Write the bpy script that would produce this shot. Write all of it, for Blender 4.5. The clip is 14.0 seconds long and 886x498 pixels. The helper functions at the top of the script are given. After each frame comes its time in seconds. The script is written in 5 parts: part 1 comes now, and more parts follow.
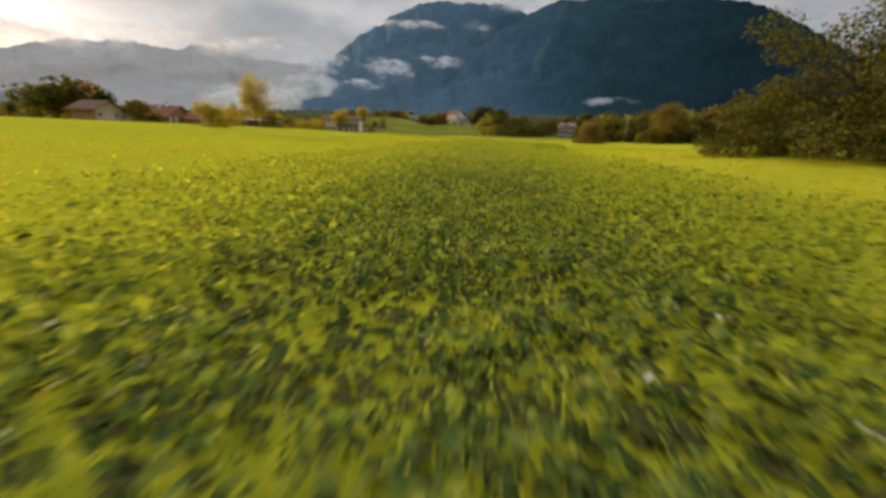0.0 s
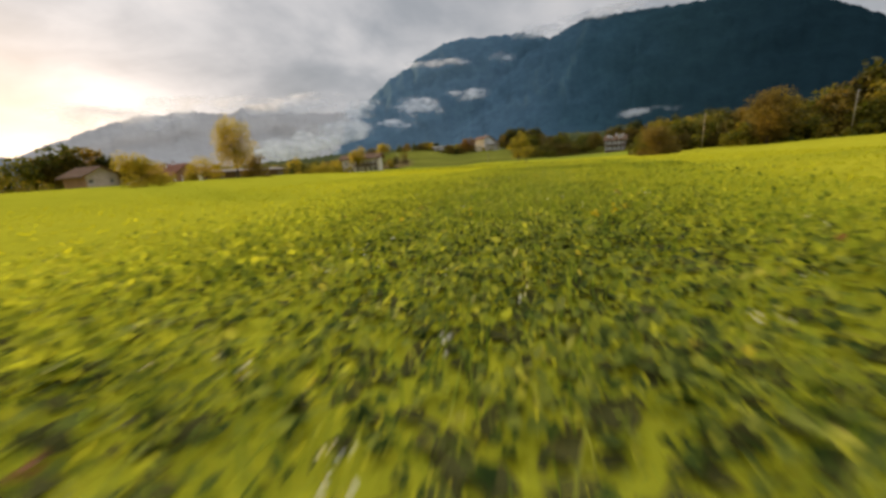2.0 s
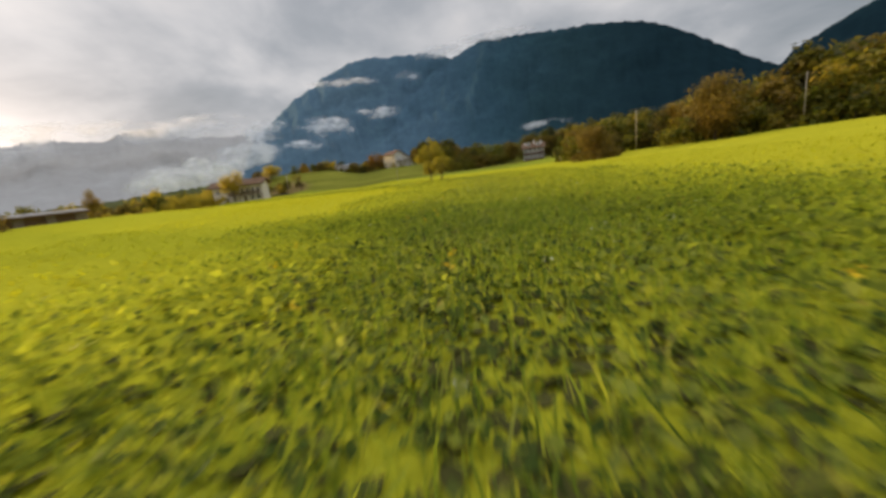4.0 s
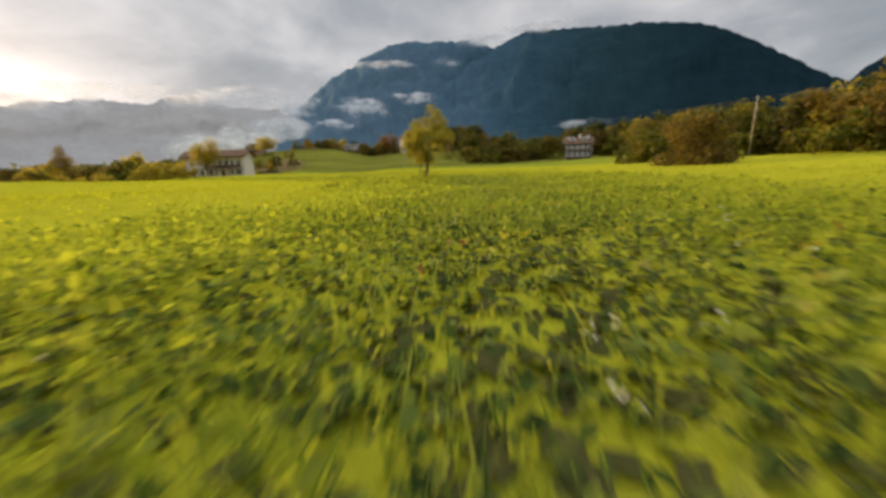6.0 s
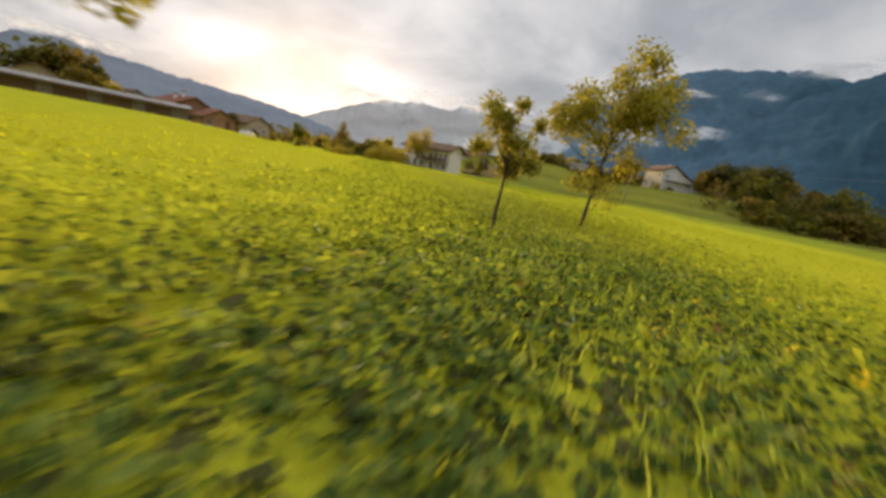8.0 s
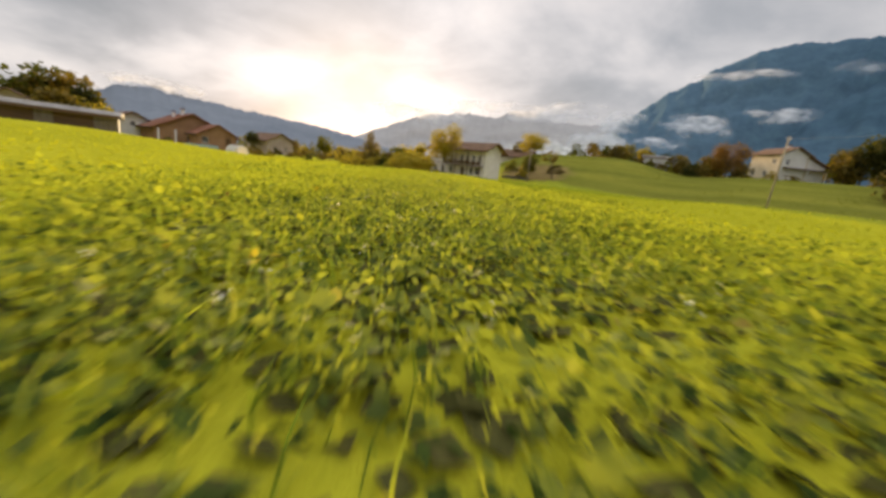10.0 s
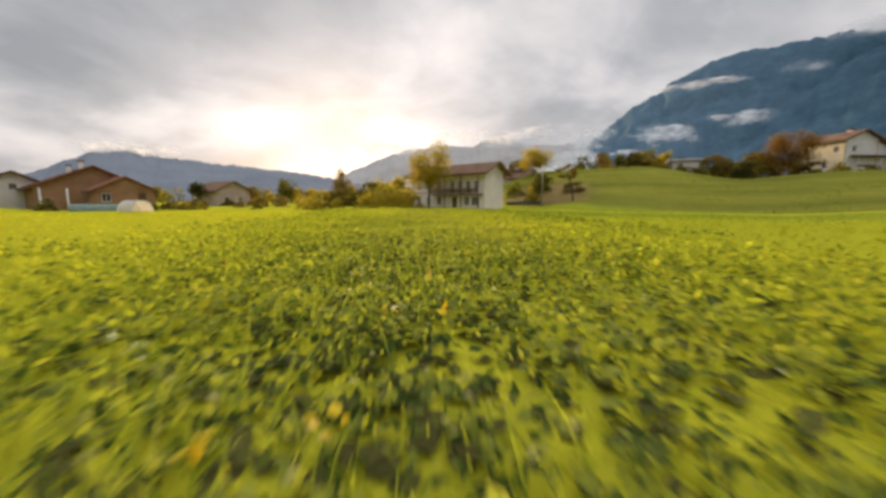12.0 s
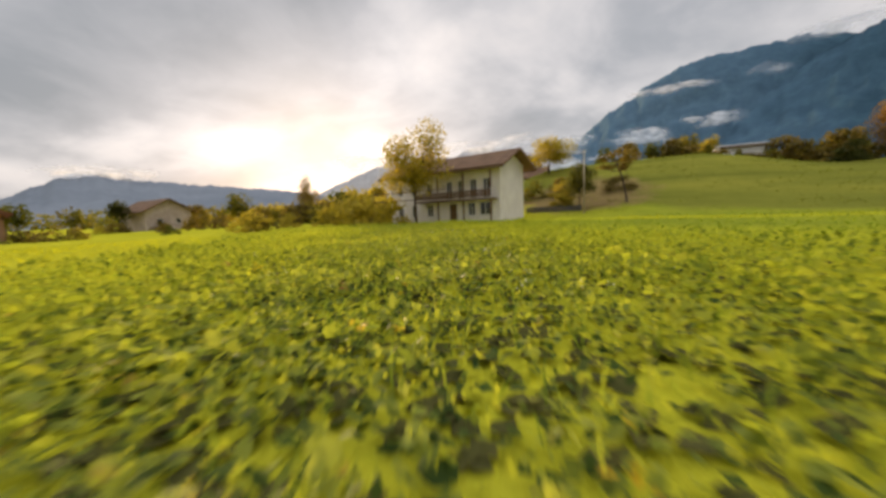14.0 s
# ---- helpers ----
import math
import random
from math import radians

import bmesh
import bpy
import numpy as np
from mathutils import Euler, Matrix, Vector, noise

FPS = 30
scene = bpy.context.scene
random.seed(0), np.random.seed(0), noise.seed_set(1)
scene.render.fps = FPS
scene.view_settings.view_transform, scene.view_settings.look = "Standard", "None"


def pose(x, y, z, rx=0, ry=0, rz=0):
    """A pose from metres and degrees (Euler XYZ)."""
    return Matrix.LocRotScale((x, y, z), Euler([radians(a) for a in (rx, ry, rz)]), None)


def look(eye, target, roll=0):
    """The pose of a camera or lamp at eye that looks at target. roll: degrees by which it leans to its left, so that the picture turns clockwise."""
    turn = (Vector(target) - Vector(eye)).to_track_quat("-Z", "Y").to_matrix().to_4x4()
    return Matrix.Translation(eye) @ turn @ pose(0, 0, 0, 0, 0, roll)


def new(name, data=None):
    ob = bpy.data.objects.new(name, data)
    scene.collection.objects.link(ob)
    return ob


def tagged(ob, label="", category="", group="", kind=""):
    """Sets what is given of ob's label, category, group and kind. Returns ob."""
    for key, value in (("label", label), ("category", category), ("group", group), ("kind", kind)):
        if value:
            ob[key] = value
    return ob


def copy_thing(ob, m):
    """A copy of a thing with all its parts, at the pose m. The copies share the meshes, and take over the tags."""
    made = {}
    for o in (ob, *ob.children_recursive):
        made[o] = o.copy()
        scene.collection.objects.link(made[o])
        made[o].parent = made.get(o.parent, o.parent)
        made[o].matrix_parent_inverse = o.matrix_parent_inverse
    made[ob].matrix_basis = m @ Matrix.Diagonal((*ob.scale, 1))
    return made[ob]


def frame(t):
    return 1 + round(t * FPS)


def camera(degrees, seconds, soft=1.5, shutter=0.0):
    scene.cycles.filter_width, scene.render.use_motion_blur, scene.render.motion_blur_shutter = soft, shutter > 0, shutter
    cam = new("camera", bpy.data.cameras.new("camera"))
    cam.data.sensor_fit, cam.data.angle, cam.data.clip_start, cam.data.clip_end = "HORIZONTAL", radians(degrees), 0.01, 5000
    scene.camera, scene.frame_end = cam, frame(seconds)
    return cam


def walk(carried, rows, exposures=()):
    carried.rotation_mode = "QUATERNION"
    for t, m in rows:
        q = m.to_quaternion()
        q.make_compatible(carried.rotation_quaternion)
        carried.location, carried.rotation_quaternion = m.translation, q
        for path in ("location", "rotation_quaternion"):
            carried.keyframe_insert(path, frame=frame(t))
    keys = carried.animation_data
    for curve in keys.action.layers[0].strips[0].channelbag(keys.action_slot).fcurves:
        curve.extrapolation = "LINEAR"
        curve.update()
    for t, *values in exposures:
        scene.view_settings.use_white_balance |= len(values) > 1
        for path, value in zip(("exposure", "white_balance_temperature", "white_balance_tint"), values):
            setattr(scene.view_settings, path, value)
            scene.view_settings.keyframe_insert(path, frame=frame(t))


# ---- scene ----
# ---------------- camera ----------------
cam = camera(101.5, 14.0, soft=3.3, shutter=0.19)
# seconds, x, y, z, yaw, pitch, roll
ROWS = [
    (0, 0.00, -0.00, 1.52, 0.00, -17.77, -2.15),
    (0.5, 0.80, 5.85, 1.31, 2.52, -15.46, -0.09),
    (1, 1.43, 11.66, 1.33, 4.79, -14.10, 0.95),
    (1.5, 1.88, 16.98, 1.40, 5.72, -13.55, 2.17),
    (2, 2.20, 22.83, 1.30, 5.04, -13.24, 3.79),
    (2.5, 3.11, 29.51, 1.40, 3.53, -12.47, 6.04),
    (3, 3.47, 35.37, 1.34, 0.30, -12.12, 7.09),
    (3.5, 4.33, 41.03, 1.40, -4.04, -12.06, 7.79),
    (3.7, 4.83, 43.45, 1.43, -5.42, -11.93, 7.44),
    (4.2, 6.05, 49.31, 1.39, -9.13, -12.09, 7.15),
    (4.75, 7.81, 55.93, 1.23, -11.43, -12.66, 5.91),
    (5.3, 9.72, 62.64, 1.08, -10.41, -13.22, 4.13),
    (5.8, 11.37, 68.76, 1.10, -5.37, -13.33, 2.47),
    (6, 11.67, 71.16, 1.11, -3.13, -13.03, 2.07),
    (6.5, 13.52, 77.31, 1.29, 5.00, -13.05, 0.27),
    (7, 14.88, 84.06, 1.09, 15.16, -13.16, -1.61),
    (7.5, 15.39, 89.89, 1.20, 24.36, -12.68, -4.58),
    (8, 15.72, 96.19, 1.35, 33.95, -12.75, -10.27),
    (8.2, 15.58, 98.72, 1.45, 38.33, -13.51, -13.37),
    (8.7, 14.61, 104.52, 1.40, 43.66, -13.71, -15.23),
    (9.25, 11.87, 109.67, 1.19, 44.29, -13.53, -12.35),
    (9.8, 8.07, 114.03, 0.99, 42.28, -12.78, -7.61),
    (10.3, 4.31, 117.75, 0.96, 40.63, -11.50, -4.54),
    (10.5, 2.88, 119.13, 1.05, 40.22, -10.80, -3.74),
    (11, -0.89, 122.97, 1.09, 39.52, -9.24, -2.33),
    (11.5, -4.36, 126.92, 1.09, 39.30, -7.75, -1.41),
    (12, -7.93, 130.97, 1.21, 38.81, -7.43, -0.16),
    (12.5, -11.82, 135.00, 1.39, 38.23, -6.93, 0.85),
    (13, -15.04, 138.79, 1.34, 38.03, -6.22, 1.36),
    (13.5, -18.37, 142.17, 1.22, 37.65, -5.84, 1.70),
    (14, -21.59, 146.27, 1.12, 36.38, -5.75, 2.39),
]
walk(cam, [(t, pose(x, y, z, 90 + p, r, w)) for t, x, y, z, w, p, r in ROWS],
     exposures=[(0.0, 0.08, 7200, 18), (3.7, 0.18, 7150, 18), (8.2, 0.24, 7150, 18), (10.3, 0.36, 7350, 20), (14.0, 0.36, 7350, 20)])

# ---------------- sky and sun ----------------
SUN_AZ, SUN_EL = 54.0, 6.0          # degrees left of +y, above the horizon
SUN_DIR = Vector((-math.sin(radians(SUN_AZ)) * math.cos(radians(SUN_EL)),
                  math.cos(radians(SUN_AZ)) * math.cos(radians(SUN_EL)), math.sin(radians(SUN_EL))))


def node(nt, kind, **kw):
    n = nt.nodes.new(kind)
    for k, v in kw.items():
        n.inputs[k.replace("_", " ")].default_value = v
    return n


def ramp(nt, fac, stops):
    r = nt.nodes.new("ShaderNodeValToRGB")
    el = r.color_ramp.elements
    while len(el) < len(stops):
        el.new(0.5)
    for e, (p, c) in zip(el, stops):
        e.position, e.color = p, (*c, 1)
    nt.links.new(fac, r.inputs["Fac"])
    return r.outputs["Color"]


def maths(nt, op, a, b=None, clamp=False):
    n = nt.nodes.new("ShaderNodeMath")
    n.operation, n.use_clamp = op, clamp
    for i, v in enumerate((a, b)):
        if v is None:
            continue
        if isinstance(v, (int, float)):
            n.inputs[i].default_value = v
        else:
            nt.links.new(v, n.inputs[i])
    return n.outputs[0]


def mixc(nt, fac, a, b, how="MIX"):
    n = nt.nodes.new("ShaderNodeMix")
    n.data_type, n.blend_type = "RGBA", how
    for key, v in ((0, fac), (6, a), (7, b)):
        if isinstance(v, (int, float)):
            n.inputs[key].default_value = v
        elif isinstance(v, tuple):
            n.inputs[key].default_value = (*v, 1)
        else:
            nt.links.new(v, n.inputs[key])
    return n.outputs[2]


def make_world():
    w = bpy.data.worlds.new("evening_sky")
    scene.world = w
    w.use_nodes = True
    nt = w.node_tree
    nt.nodes.clear()
    out = nt.nodes.new("ShaderNodeOutputWorld")
    bg = nt.nodes.new("ShaderNodeBackground")
    sky = nt.nodes.new("ShaderNodeTexSky")
    sky.sky_type, sky.sun_disc = "NISHITA", False
    sky.sun_elevation, sky.sun_rotation = radians(SUN_EL), -radians(SUN_AZ)
    sky.dust_density, sky.air_density = 3.0, 1.0
    tc = nt.nodes.new("ShaderNodeTexCoord")
    sep = nt.nodes.new("ShaderNodeSeparateXYZ")
    nt.links.new(tc.outputs["Generated"], sep.inputs[0])
    # cloud deck seen in perspective
    h = maths(nt, "ADD", maths(nt, "MAXIMUM", sep.outputs[2], 0.0), 0.30)
    cx, cy = maths(nt, "DIVIDE", sep.outputs[0], h), maths(nt, "DIVIDE", sep.outputs[1], h)
    comb = nt.nodes.new("ShaderNodeCombineXYZ")
    nt.links.new(cx, comb.inputs[0]), nt.links.new(cy, comb.inputs[1])
    n1 = node(nt, "ShaderNodeTexNoise", Scale=1.35, Detail=6.0, Roughness=0.5, Distortion=0.35)
    n2 = node(nt, "ShaderNodeTexNoise", Scale=0.7, Detail=3.0, Roughness=0.5)
    n3 = node(nt, "ShaderNodeTexNoise", Scale=5.0, Detail=6.0, Roughness=0.6, Distortion=0.5)
    for n in (n1, n2, n3):
        nt.links.new(comb.outputs[0], n.inputs["Vector"])
    dens = maths(nt, "ADD", maths(nt, "MULTIPLY", n1.outputs["Fac"], 0.62),
                 maths(nt, "ADD", maths(nt, "MULTIPLY", n2.outputs["Fac"], 0.28), maths(nt, "MULTIPLY", n3.outputs["Fac"], 0.10)))
    # light scattered forward round the sun
    dot = nt.nodes.new("ShaderNodeVectorMath")
    dot.operation = "DOT_PRODUCT"
    dot.inputs[1].default_value = SUN_DIR
    nt.links.new(tc.outputs["Generated"], dot.inputs[0])
    d = maths(nt, "MAXIMUM", dot.outputs["Value"], 0.0)
    wide = maths(nt, "POWER", d, 3.5)
    tight = maths(nt, "POWER", d, 26.0)
    base = ramp(nt, dens, [(0.38, (1.0, 1.0, 1.0)), (0.45, (0.80, 0.83, 0.86)), (0.53, (0.54, 0.59, 0.64)), (0.63, (0.36, 0.42, 0.47))])
    lum = maths(nt, "ADD", maths(nt, "ADD", 0.66, maths(nt, "MULTIPLY", wide, 0.06)), maths(nt, "MULTIPLY", tight, 0.36))
    # an overcast sky is brightest overhead
    lum = maths(nt, "MULTIPLY", lum, maths(nt, "ADD", 1.0, maths(nt, "MULTIPLY", maths(nt, "MAXIMUM", maths(nt, "SUBTRACT", sep.outputs[2], 0.5), 0.0), 5.0)))
    lit = mixc(nt, 1.0, base, (0.915, 0.985, 1.035), "MULTIPLY")
    sc = nt.nodes.new("ShaderNodeVectorMath")
    sc.operation = "SCALE"
    nt.links.new(lit, sc.inputs[0]), nt.links.new(lum, sc.inputs["Scale"])
    skys = nt.nodes.new("ShaderNodeVectorMath")
    skys.operation = "SCALE"
    skys.inputs["Scale"].default_value = 0.1
    nt.links.new(sky.outputs[0], skys.inputs[0])
    both = mixc(nt, 0.9, skys.outputs[0], sc.outputs[0])
    # glow low over the ridge where the sun stands
    glow = mixc(nt, 1.0, both, mixc(nt, 1.0, (0.15, 0.15, 0.15), ramp(nt, tight, [(0.0, (0, 0, 0)), (1.0, (1, 1, 1))]), "MULTIPLY"), "ADD")
    nt.links.new(glow, bg.inputs["Color"])
    bg.inputs["Strength"].default_value = 1.0
    nt.links.new(bg.outputs[0], out.inputs[0])


make_world()
sun_data = bpy.data.lights.new("sun", "SUN")
sun_data.energy, sun_data.angle, sun_data.color = 5.0, radians(4.0), (1.0, 0.78, 0.46)
sun = new("sun", sun_data)
sun.matrix_world = look(SUN_DIR * 500, (0, 0, 0))

# ---------------- materials ----------------


def material(name, shade):
    m = bpy.data.materials.new(name)
    m.use_nodes = True
    nt = m.node_tree
    nt.nodes.clear()
    out = nt.nodes.new("ShaderNodeOutputMaterial")
    nt.links.new(shade(nt), out.inputs[0])
    return m


def principled(nt, color, rough=0.8, bump=None, strength=0.3, dist=0.02, metallic=0.0, spec=0.3):
    p = nt.nodes.new("ShaderNodeBsdfPrincipled")
    p.inputs["Roughness"].default_value = rough
    p.inputs["Metallic"].default_value = metallic
    p.inputs["Specular IOR Level"].default_value = spec
    if isinstance(color, tuple):
        p.inputs["Base Color"].default_value = (*color, 1)
    else:
        nt.links.new(color, p.inputs["Base Color"])
    if bump is not None:
        b = nt.nodes.new("ShaderNodeBump")
        b.inputs["Strength"].default_value, b.inputs["Distance"].default_value = strength, dist
        nt.links.new(bump, b.inputs["Height"])
        nt.links.new(b.outputs[0], p.inputs["Normal"])
    return p.outputs[0]


def noise_tex(nt, scale, detail=4.0, rough=0.55, coord="Object", stretch=None):
    tc = nt.nodes.new("ShaderNodeTexCoord")
    n = node(nt, "ShaderNodeTexNoise", Scale=scale, Detail=detail, Roughness=rough)
    v = tc.outputs[coord]
    if stretch:
        mp = nt.nodes.new("ShaderNodeMapping")
        mp.inputs["Scale"].default_value = stretch
        nt.links.new(v, mp.inputs[0])
        v = mp.outputs[0]
    nt.links.new(v, n.inputs["Vector"])
    return n.outputs["Fac"]


def mottled(name, c0, c1, scale=2.0, rough=0.85, bump=0.25, fine=30.0, stretch=None, spec=0.25):
    """Two-scale surface: broad staining between two colours, fine grain in colour and relief."""
    def shade(nt):
        big, small = noise_tex(nt, scale, 5.0, stretch=stretch), noise_tex(nt, fine, 4.0, stretch=stretch)
        f = maths(nt, "ADD", maths(nt, "MULTIPLY", big, 0.65), maths(nt, "MULTIPLY", small, 0.35))
        return principled(nt, ramp(nt, f, [(0.33, c0), (0.66, c1)]), rough, small, bump, 0.02, spec=spec)
    return material(name, shade)


def foliage(name, stops, trans=0.45, gloss=0.6, spec=0.12, tint=0.0, plant=0.0):
    """Leaves: each one its own shade, light passes through them."""
    def shade(nt):
        geo = nt.nodes.new("ShaderNodeNewGeometry")
        info = nt.nodes.new("ShaderNodeObjectInfo")
        pos = nt.nodes.new("ShaderNodeTexNoise")
        pos.inputs["Scale"].default_value, pos.inputs["Detail"].default_value = 0.35, 3.0
        nt.links.new(geo.outputs["Position"], pos.inputs["Vector"])
        f = maths(nt, "ADD", maths(nt, "MULTIPLY", geo.outputs["Random Per Island"], 0.60), maths(nt, "MULTIPLY", pos.outputs["Fac"], 0.40))
        if plant:
            each = node(nt, "ShaderNodeTexVoronoi", Scale=4.5)
            nt.links.new(geo.outputs["Position"], each.inputs["Vector"])
            shade_of = nt.nodes.new("ShaderNodeSeparateColor")
            nt.links.new(each.outputs["Color"], shade_of.inputs[0])
            f = maths(nt, "ADD", f, maths(nt, "MULTIPLY", maths(nt, "SUBTRACT", shade_of.outputs[0], 0.5), plant))
        f = maths(nt, "ADD", f, maths(nt, "MULTIPLY", maths(nt, "SUBTRACT", info.outputs["Random"], 0.5), tint), clamp=True)
        col = ramp(nt, f, stops)
        p = nt.nodes.new("ShaderNodeBsdfPrincipled")
        p.inputs["Roughness"].default_value, p.inputs["Specular IOR Level"].default_value = gloss, spec
        nt.links.new(col, p.inputs["Base Color"])
        t = nt.nodes.new("ShaderNodeBsdfTranslucent")
        nt.links.new(mixc(nt, 1.0, col, (1.22, 1.22, 0.62), "MULTIPLY"), t.inputs["Color"])
        mx = nt.nodes.new("ShaderNodeMixShader")
        mx.inputs[0].default_value = trans
        nt.links.new(p.outputs[0], mx.inputs[1]), nt.links.new(t.outputs[0], mx.inputs[2])
        return mx.outputs[0]
    return material(name, shade)


def ground_shade(nt):
    geo = nt.nodes.new("ShaderNodeNewGeometry")

    def nz(scale, detail=4.0):
        n = node(nt, "ShaderNodeTexNoise", Scale=scale, Detail=detail, Roughness=0.6)
        nt.links.new(geo.outputs["Position"], n.inputs["Vector"])
        return n.outputs["Fac"]
    a, b, c = nz(0.035, 3.0), nz(0.6, 5.0), nz(9.0, 4.0)
    f = maths(nt, "ADD", maths(nt, "ADD", maths(nt, "MULTIPLY", a, 0.35), maths(nt, "MULTIPLY", b, 0.3)), maths(nt, "MULTIPLY", c, 0.35))
    col = ramp(nt, f, [(0.34, (0.335, 0.335, 0.024)), (0.5, (0.42, 0.405, 0.028)), (0.62, (0.48, 0.455, 0.034))])
    # the pasture past the pole line is a greener, shorter sward
    sep = nt.nodes.new("ShaderNodeSeparateXYZ")
    nt.links.new(geo.outputs["Position"], sep.inputs[0])
    edge = maths(nt, "ADD", maths(nt, "SUBTRACT", sep.outputs[1], 183.0), maths(nt, "MULTIPLY", maths(nt, "SUBTRACT", a, 0.5), 16.0))
    edge = maths(nt, "ADD", edge, maths(nt, "MULTIPLY", sep.outputs[0], 0.25))
    past = maths(nt, "MULTIPLY", edge, 0.35, True)
    # mown terraces run along the slope
    st = nt.nodes.new("ShaderNodeMapping")
    st.inputs["Scale"].default_value = (0.012, 0.16, 0.5)
    nt.links.new(geo.outputs["Position"], st.inputs[0])
    tn = node(nt, "ShaderNodeTexNoise", Scale=1.0, Detail=4.0, Roughness=0.6)
    nt.links.new(st.outputs[0], tn.inputs["Vector"])
    fg = maths(nt, "ADD", maths(nt, "MULTIPLY", f, 0.45), maths(nt, "MULTIPLY", tn.outputs["Fac"], 0.55))
    green = ramp(nt, fg, [(0.36, (0.12, 0.125, 0.022)), (0.5, (0.185, 0.19, 0.032)), (0.62, (0.27, 0.255, 0.042))])
    # an uncut greener strip lies between the meadow and the foot of the hill, with one mown lighter band
    near = maths(nt, "ADD", maths(nt, "SUBTRACT", sep.outputs[1], 156.0), maths(nt, "MULTIPLY", maths(nt, "SUBTRACT", a, 0.5), 14.0))
    near = maths(nt, "MULTIPLY", maths(nt, "ADD", near, maths(nt, "MULTIPLY", sep.outputs[0], 0.30)), 0.14, True)
    near = maths(nt, "MULTIPLY", near, maths(nt, "MULTIPLY", maths(nt, "ADD", sep.outputs[0], 40.0), 0.07, True))
    mown = maths(nt, "ABSOLUTE", maths(nt, "ADD", maths(nt, "SUBTRACT", sep.outputs[1], 178.5), maths(nt, "MULTIPLY", sep.outputs[0], 0.06)))
    mown = maths(nt, "MULTIPLY", maths(nt, "SUBTRACT", 3.2, mown), 0.8, True)
    near = maths(nt, "MULTIPLY", near, maths(nt, "SUBTRACT", 1.0, maths(nt, "MULTIPLY", mown, 0.9)))
    strip_green = ramp(nt, f, [(0.34, (0.17, 0.215, 0.024)), (0.5, (0.25, 0.285, 0.03)), (0.62, (0.315, 0.33, 0.036))])
    col = mixc(nt, near, col, strip_green)
    col = mixc(nt, past, col, green)
    # rough brown grass on the bank behind the old house
    bx, by = maths(nt, "MULTIPLY", maths(nt, "ADD", sep.outputs[0], 35.5), 0.105), maths(nt, "MULTIPLY", maths(nt, "SUBTRACT", sep.outputs[1], 196.0), 0.125)
    bank = maths(nt, "SUBTRACT", 1.0, maths(nt, "ADD", maths(nt, "MULTIPLY", bx, bx), maths(nt, "MULTIPLY", by, by)))
    bank = maths(nt, "MULTIPLY", maths(nt, "ADD", bank, maths(nt, "MULTIPLY", maths(nt, "SUBTRACT", b, 0.5), 1.6)), 1.8, True)
    col = mixc(nt, bank, col, ramp(nt, f, [(0.36, (0.15, 0.105, 0.045)), (0.62, (0.32, 0.23, 0.09))]))
    p = nt.nodes.new("ShaderNodeBsdfPrincipled")
    p.inputs["Roughness"].default_value, p.inputs["Specular IOR Level"].default_value = 1.0, 0.0
    nt.links.new(col, p.inputs["Base Color"])
    bu = nt.nodes.new("ShaderNodeBump")
    bu.inputs["Strength"].default_value, bu.inputs["Distance"].default_value = 0.9, 0.12
    nt.links.new(maths(nt, "ADD", maths(nt, "MULTIPLY", b, 1.5), c), bu.inputs["Height"])
    nt.links.new(bu.outputs[0], p.inputs["Normal"])
    return p.outputs[0]


M_GROUND = material("meadow_ground", ground_shade)
M_HERB = foliage("meadow_leaf", [(0.06, (0.055, 0.079, 0.022)), (0.26, (0.124, 0.163, 0.036)), (0.46, (0.216, 0.258, 0.048)), (0.68, (0.317, 0.355, 0.062)), (0.86, (0.419, 0.433, 0.086)), (0.95, (0.405, 0.295, 0.072))], 0.58, plant=0.32)
M_HERB_DEEP = foliage("deep_green_meadow_leaf", [(0.06, (0.025, 0.054, 0.018)), (0.28, (0.062, 0.109, 0.027)), (0.5, (0.123, 0.184, 0.043)), (0.72, (0.229, 0.291, 0.062)), (0.88, (0.352, 0.388, 0.088)), (0.96, (0.387, 0.291, 0.062))], 0.55, plant=0.34)
M_UNDER = foliage("shade_dark_undergrowth_leaf", [(0.10, (0.027, 0.049, 0.013)), (0.5, (0.069, 0.104, 0.022)), (0.9, (0.117, 0.134, 0.036))], 0.30, 0.8, 0.04, plant=0.3)
M_HERB_FAR = foliage("meadow_leaf_even", [(0.08, (0.090, 0.125, 0.025)), (0.35, (0.203, 0.245, 0.037)), (0.6, (0.317, 0.350, 0.048)), (0.9, (0.430, 0.440, 0.060))], 0.62, 0.8, 0.04, plant=0.35)
M_SWARD = foliage("sward_leaf", [(0.12, (0.325, 0.335, 0.029)), (0.5, (0.398, 0.395, 0.033)), (0.92, (0.456, 0.445, 0.040))], 0.6, 0.8, 0.02)
M_PASTURE = foliage("pasture_leaf", [(0.12, (0.155, 0.165, 0.026)), (0.5, (0.20, 0.21, 0.032)), (0.92, (0.27, 0.265, 0.042))], 0.5, 0.8, 0.02)
M_TIP = foliage("grass_tip", [(0.12, (0.257, 0.310, 0.041)), (0.5, (0.351, 0.385, 0.051)), (0.92, (0.437, 0.450, 0.069))], 0.6, 0.8, 0.02)
M_STRIP = foliage("uncut_strip_leaf", [(0.12, (0.158, 0.215, 0.026)), (0.5, (0.233, 0.285, 0.033)), (0.92, (0.307, 0.340, 0.040))], 0.6, 0.8, 0.02)
M_LITTER = mottled("leaf_litter", (0.048, 0.052, 0.016), (0.115, 0.104, 0.034), 3.0, 1.0, 0.3, 30.0, spec=0.0)
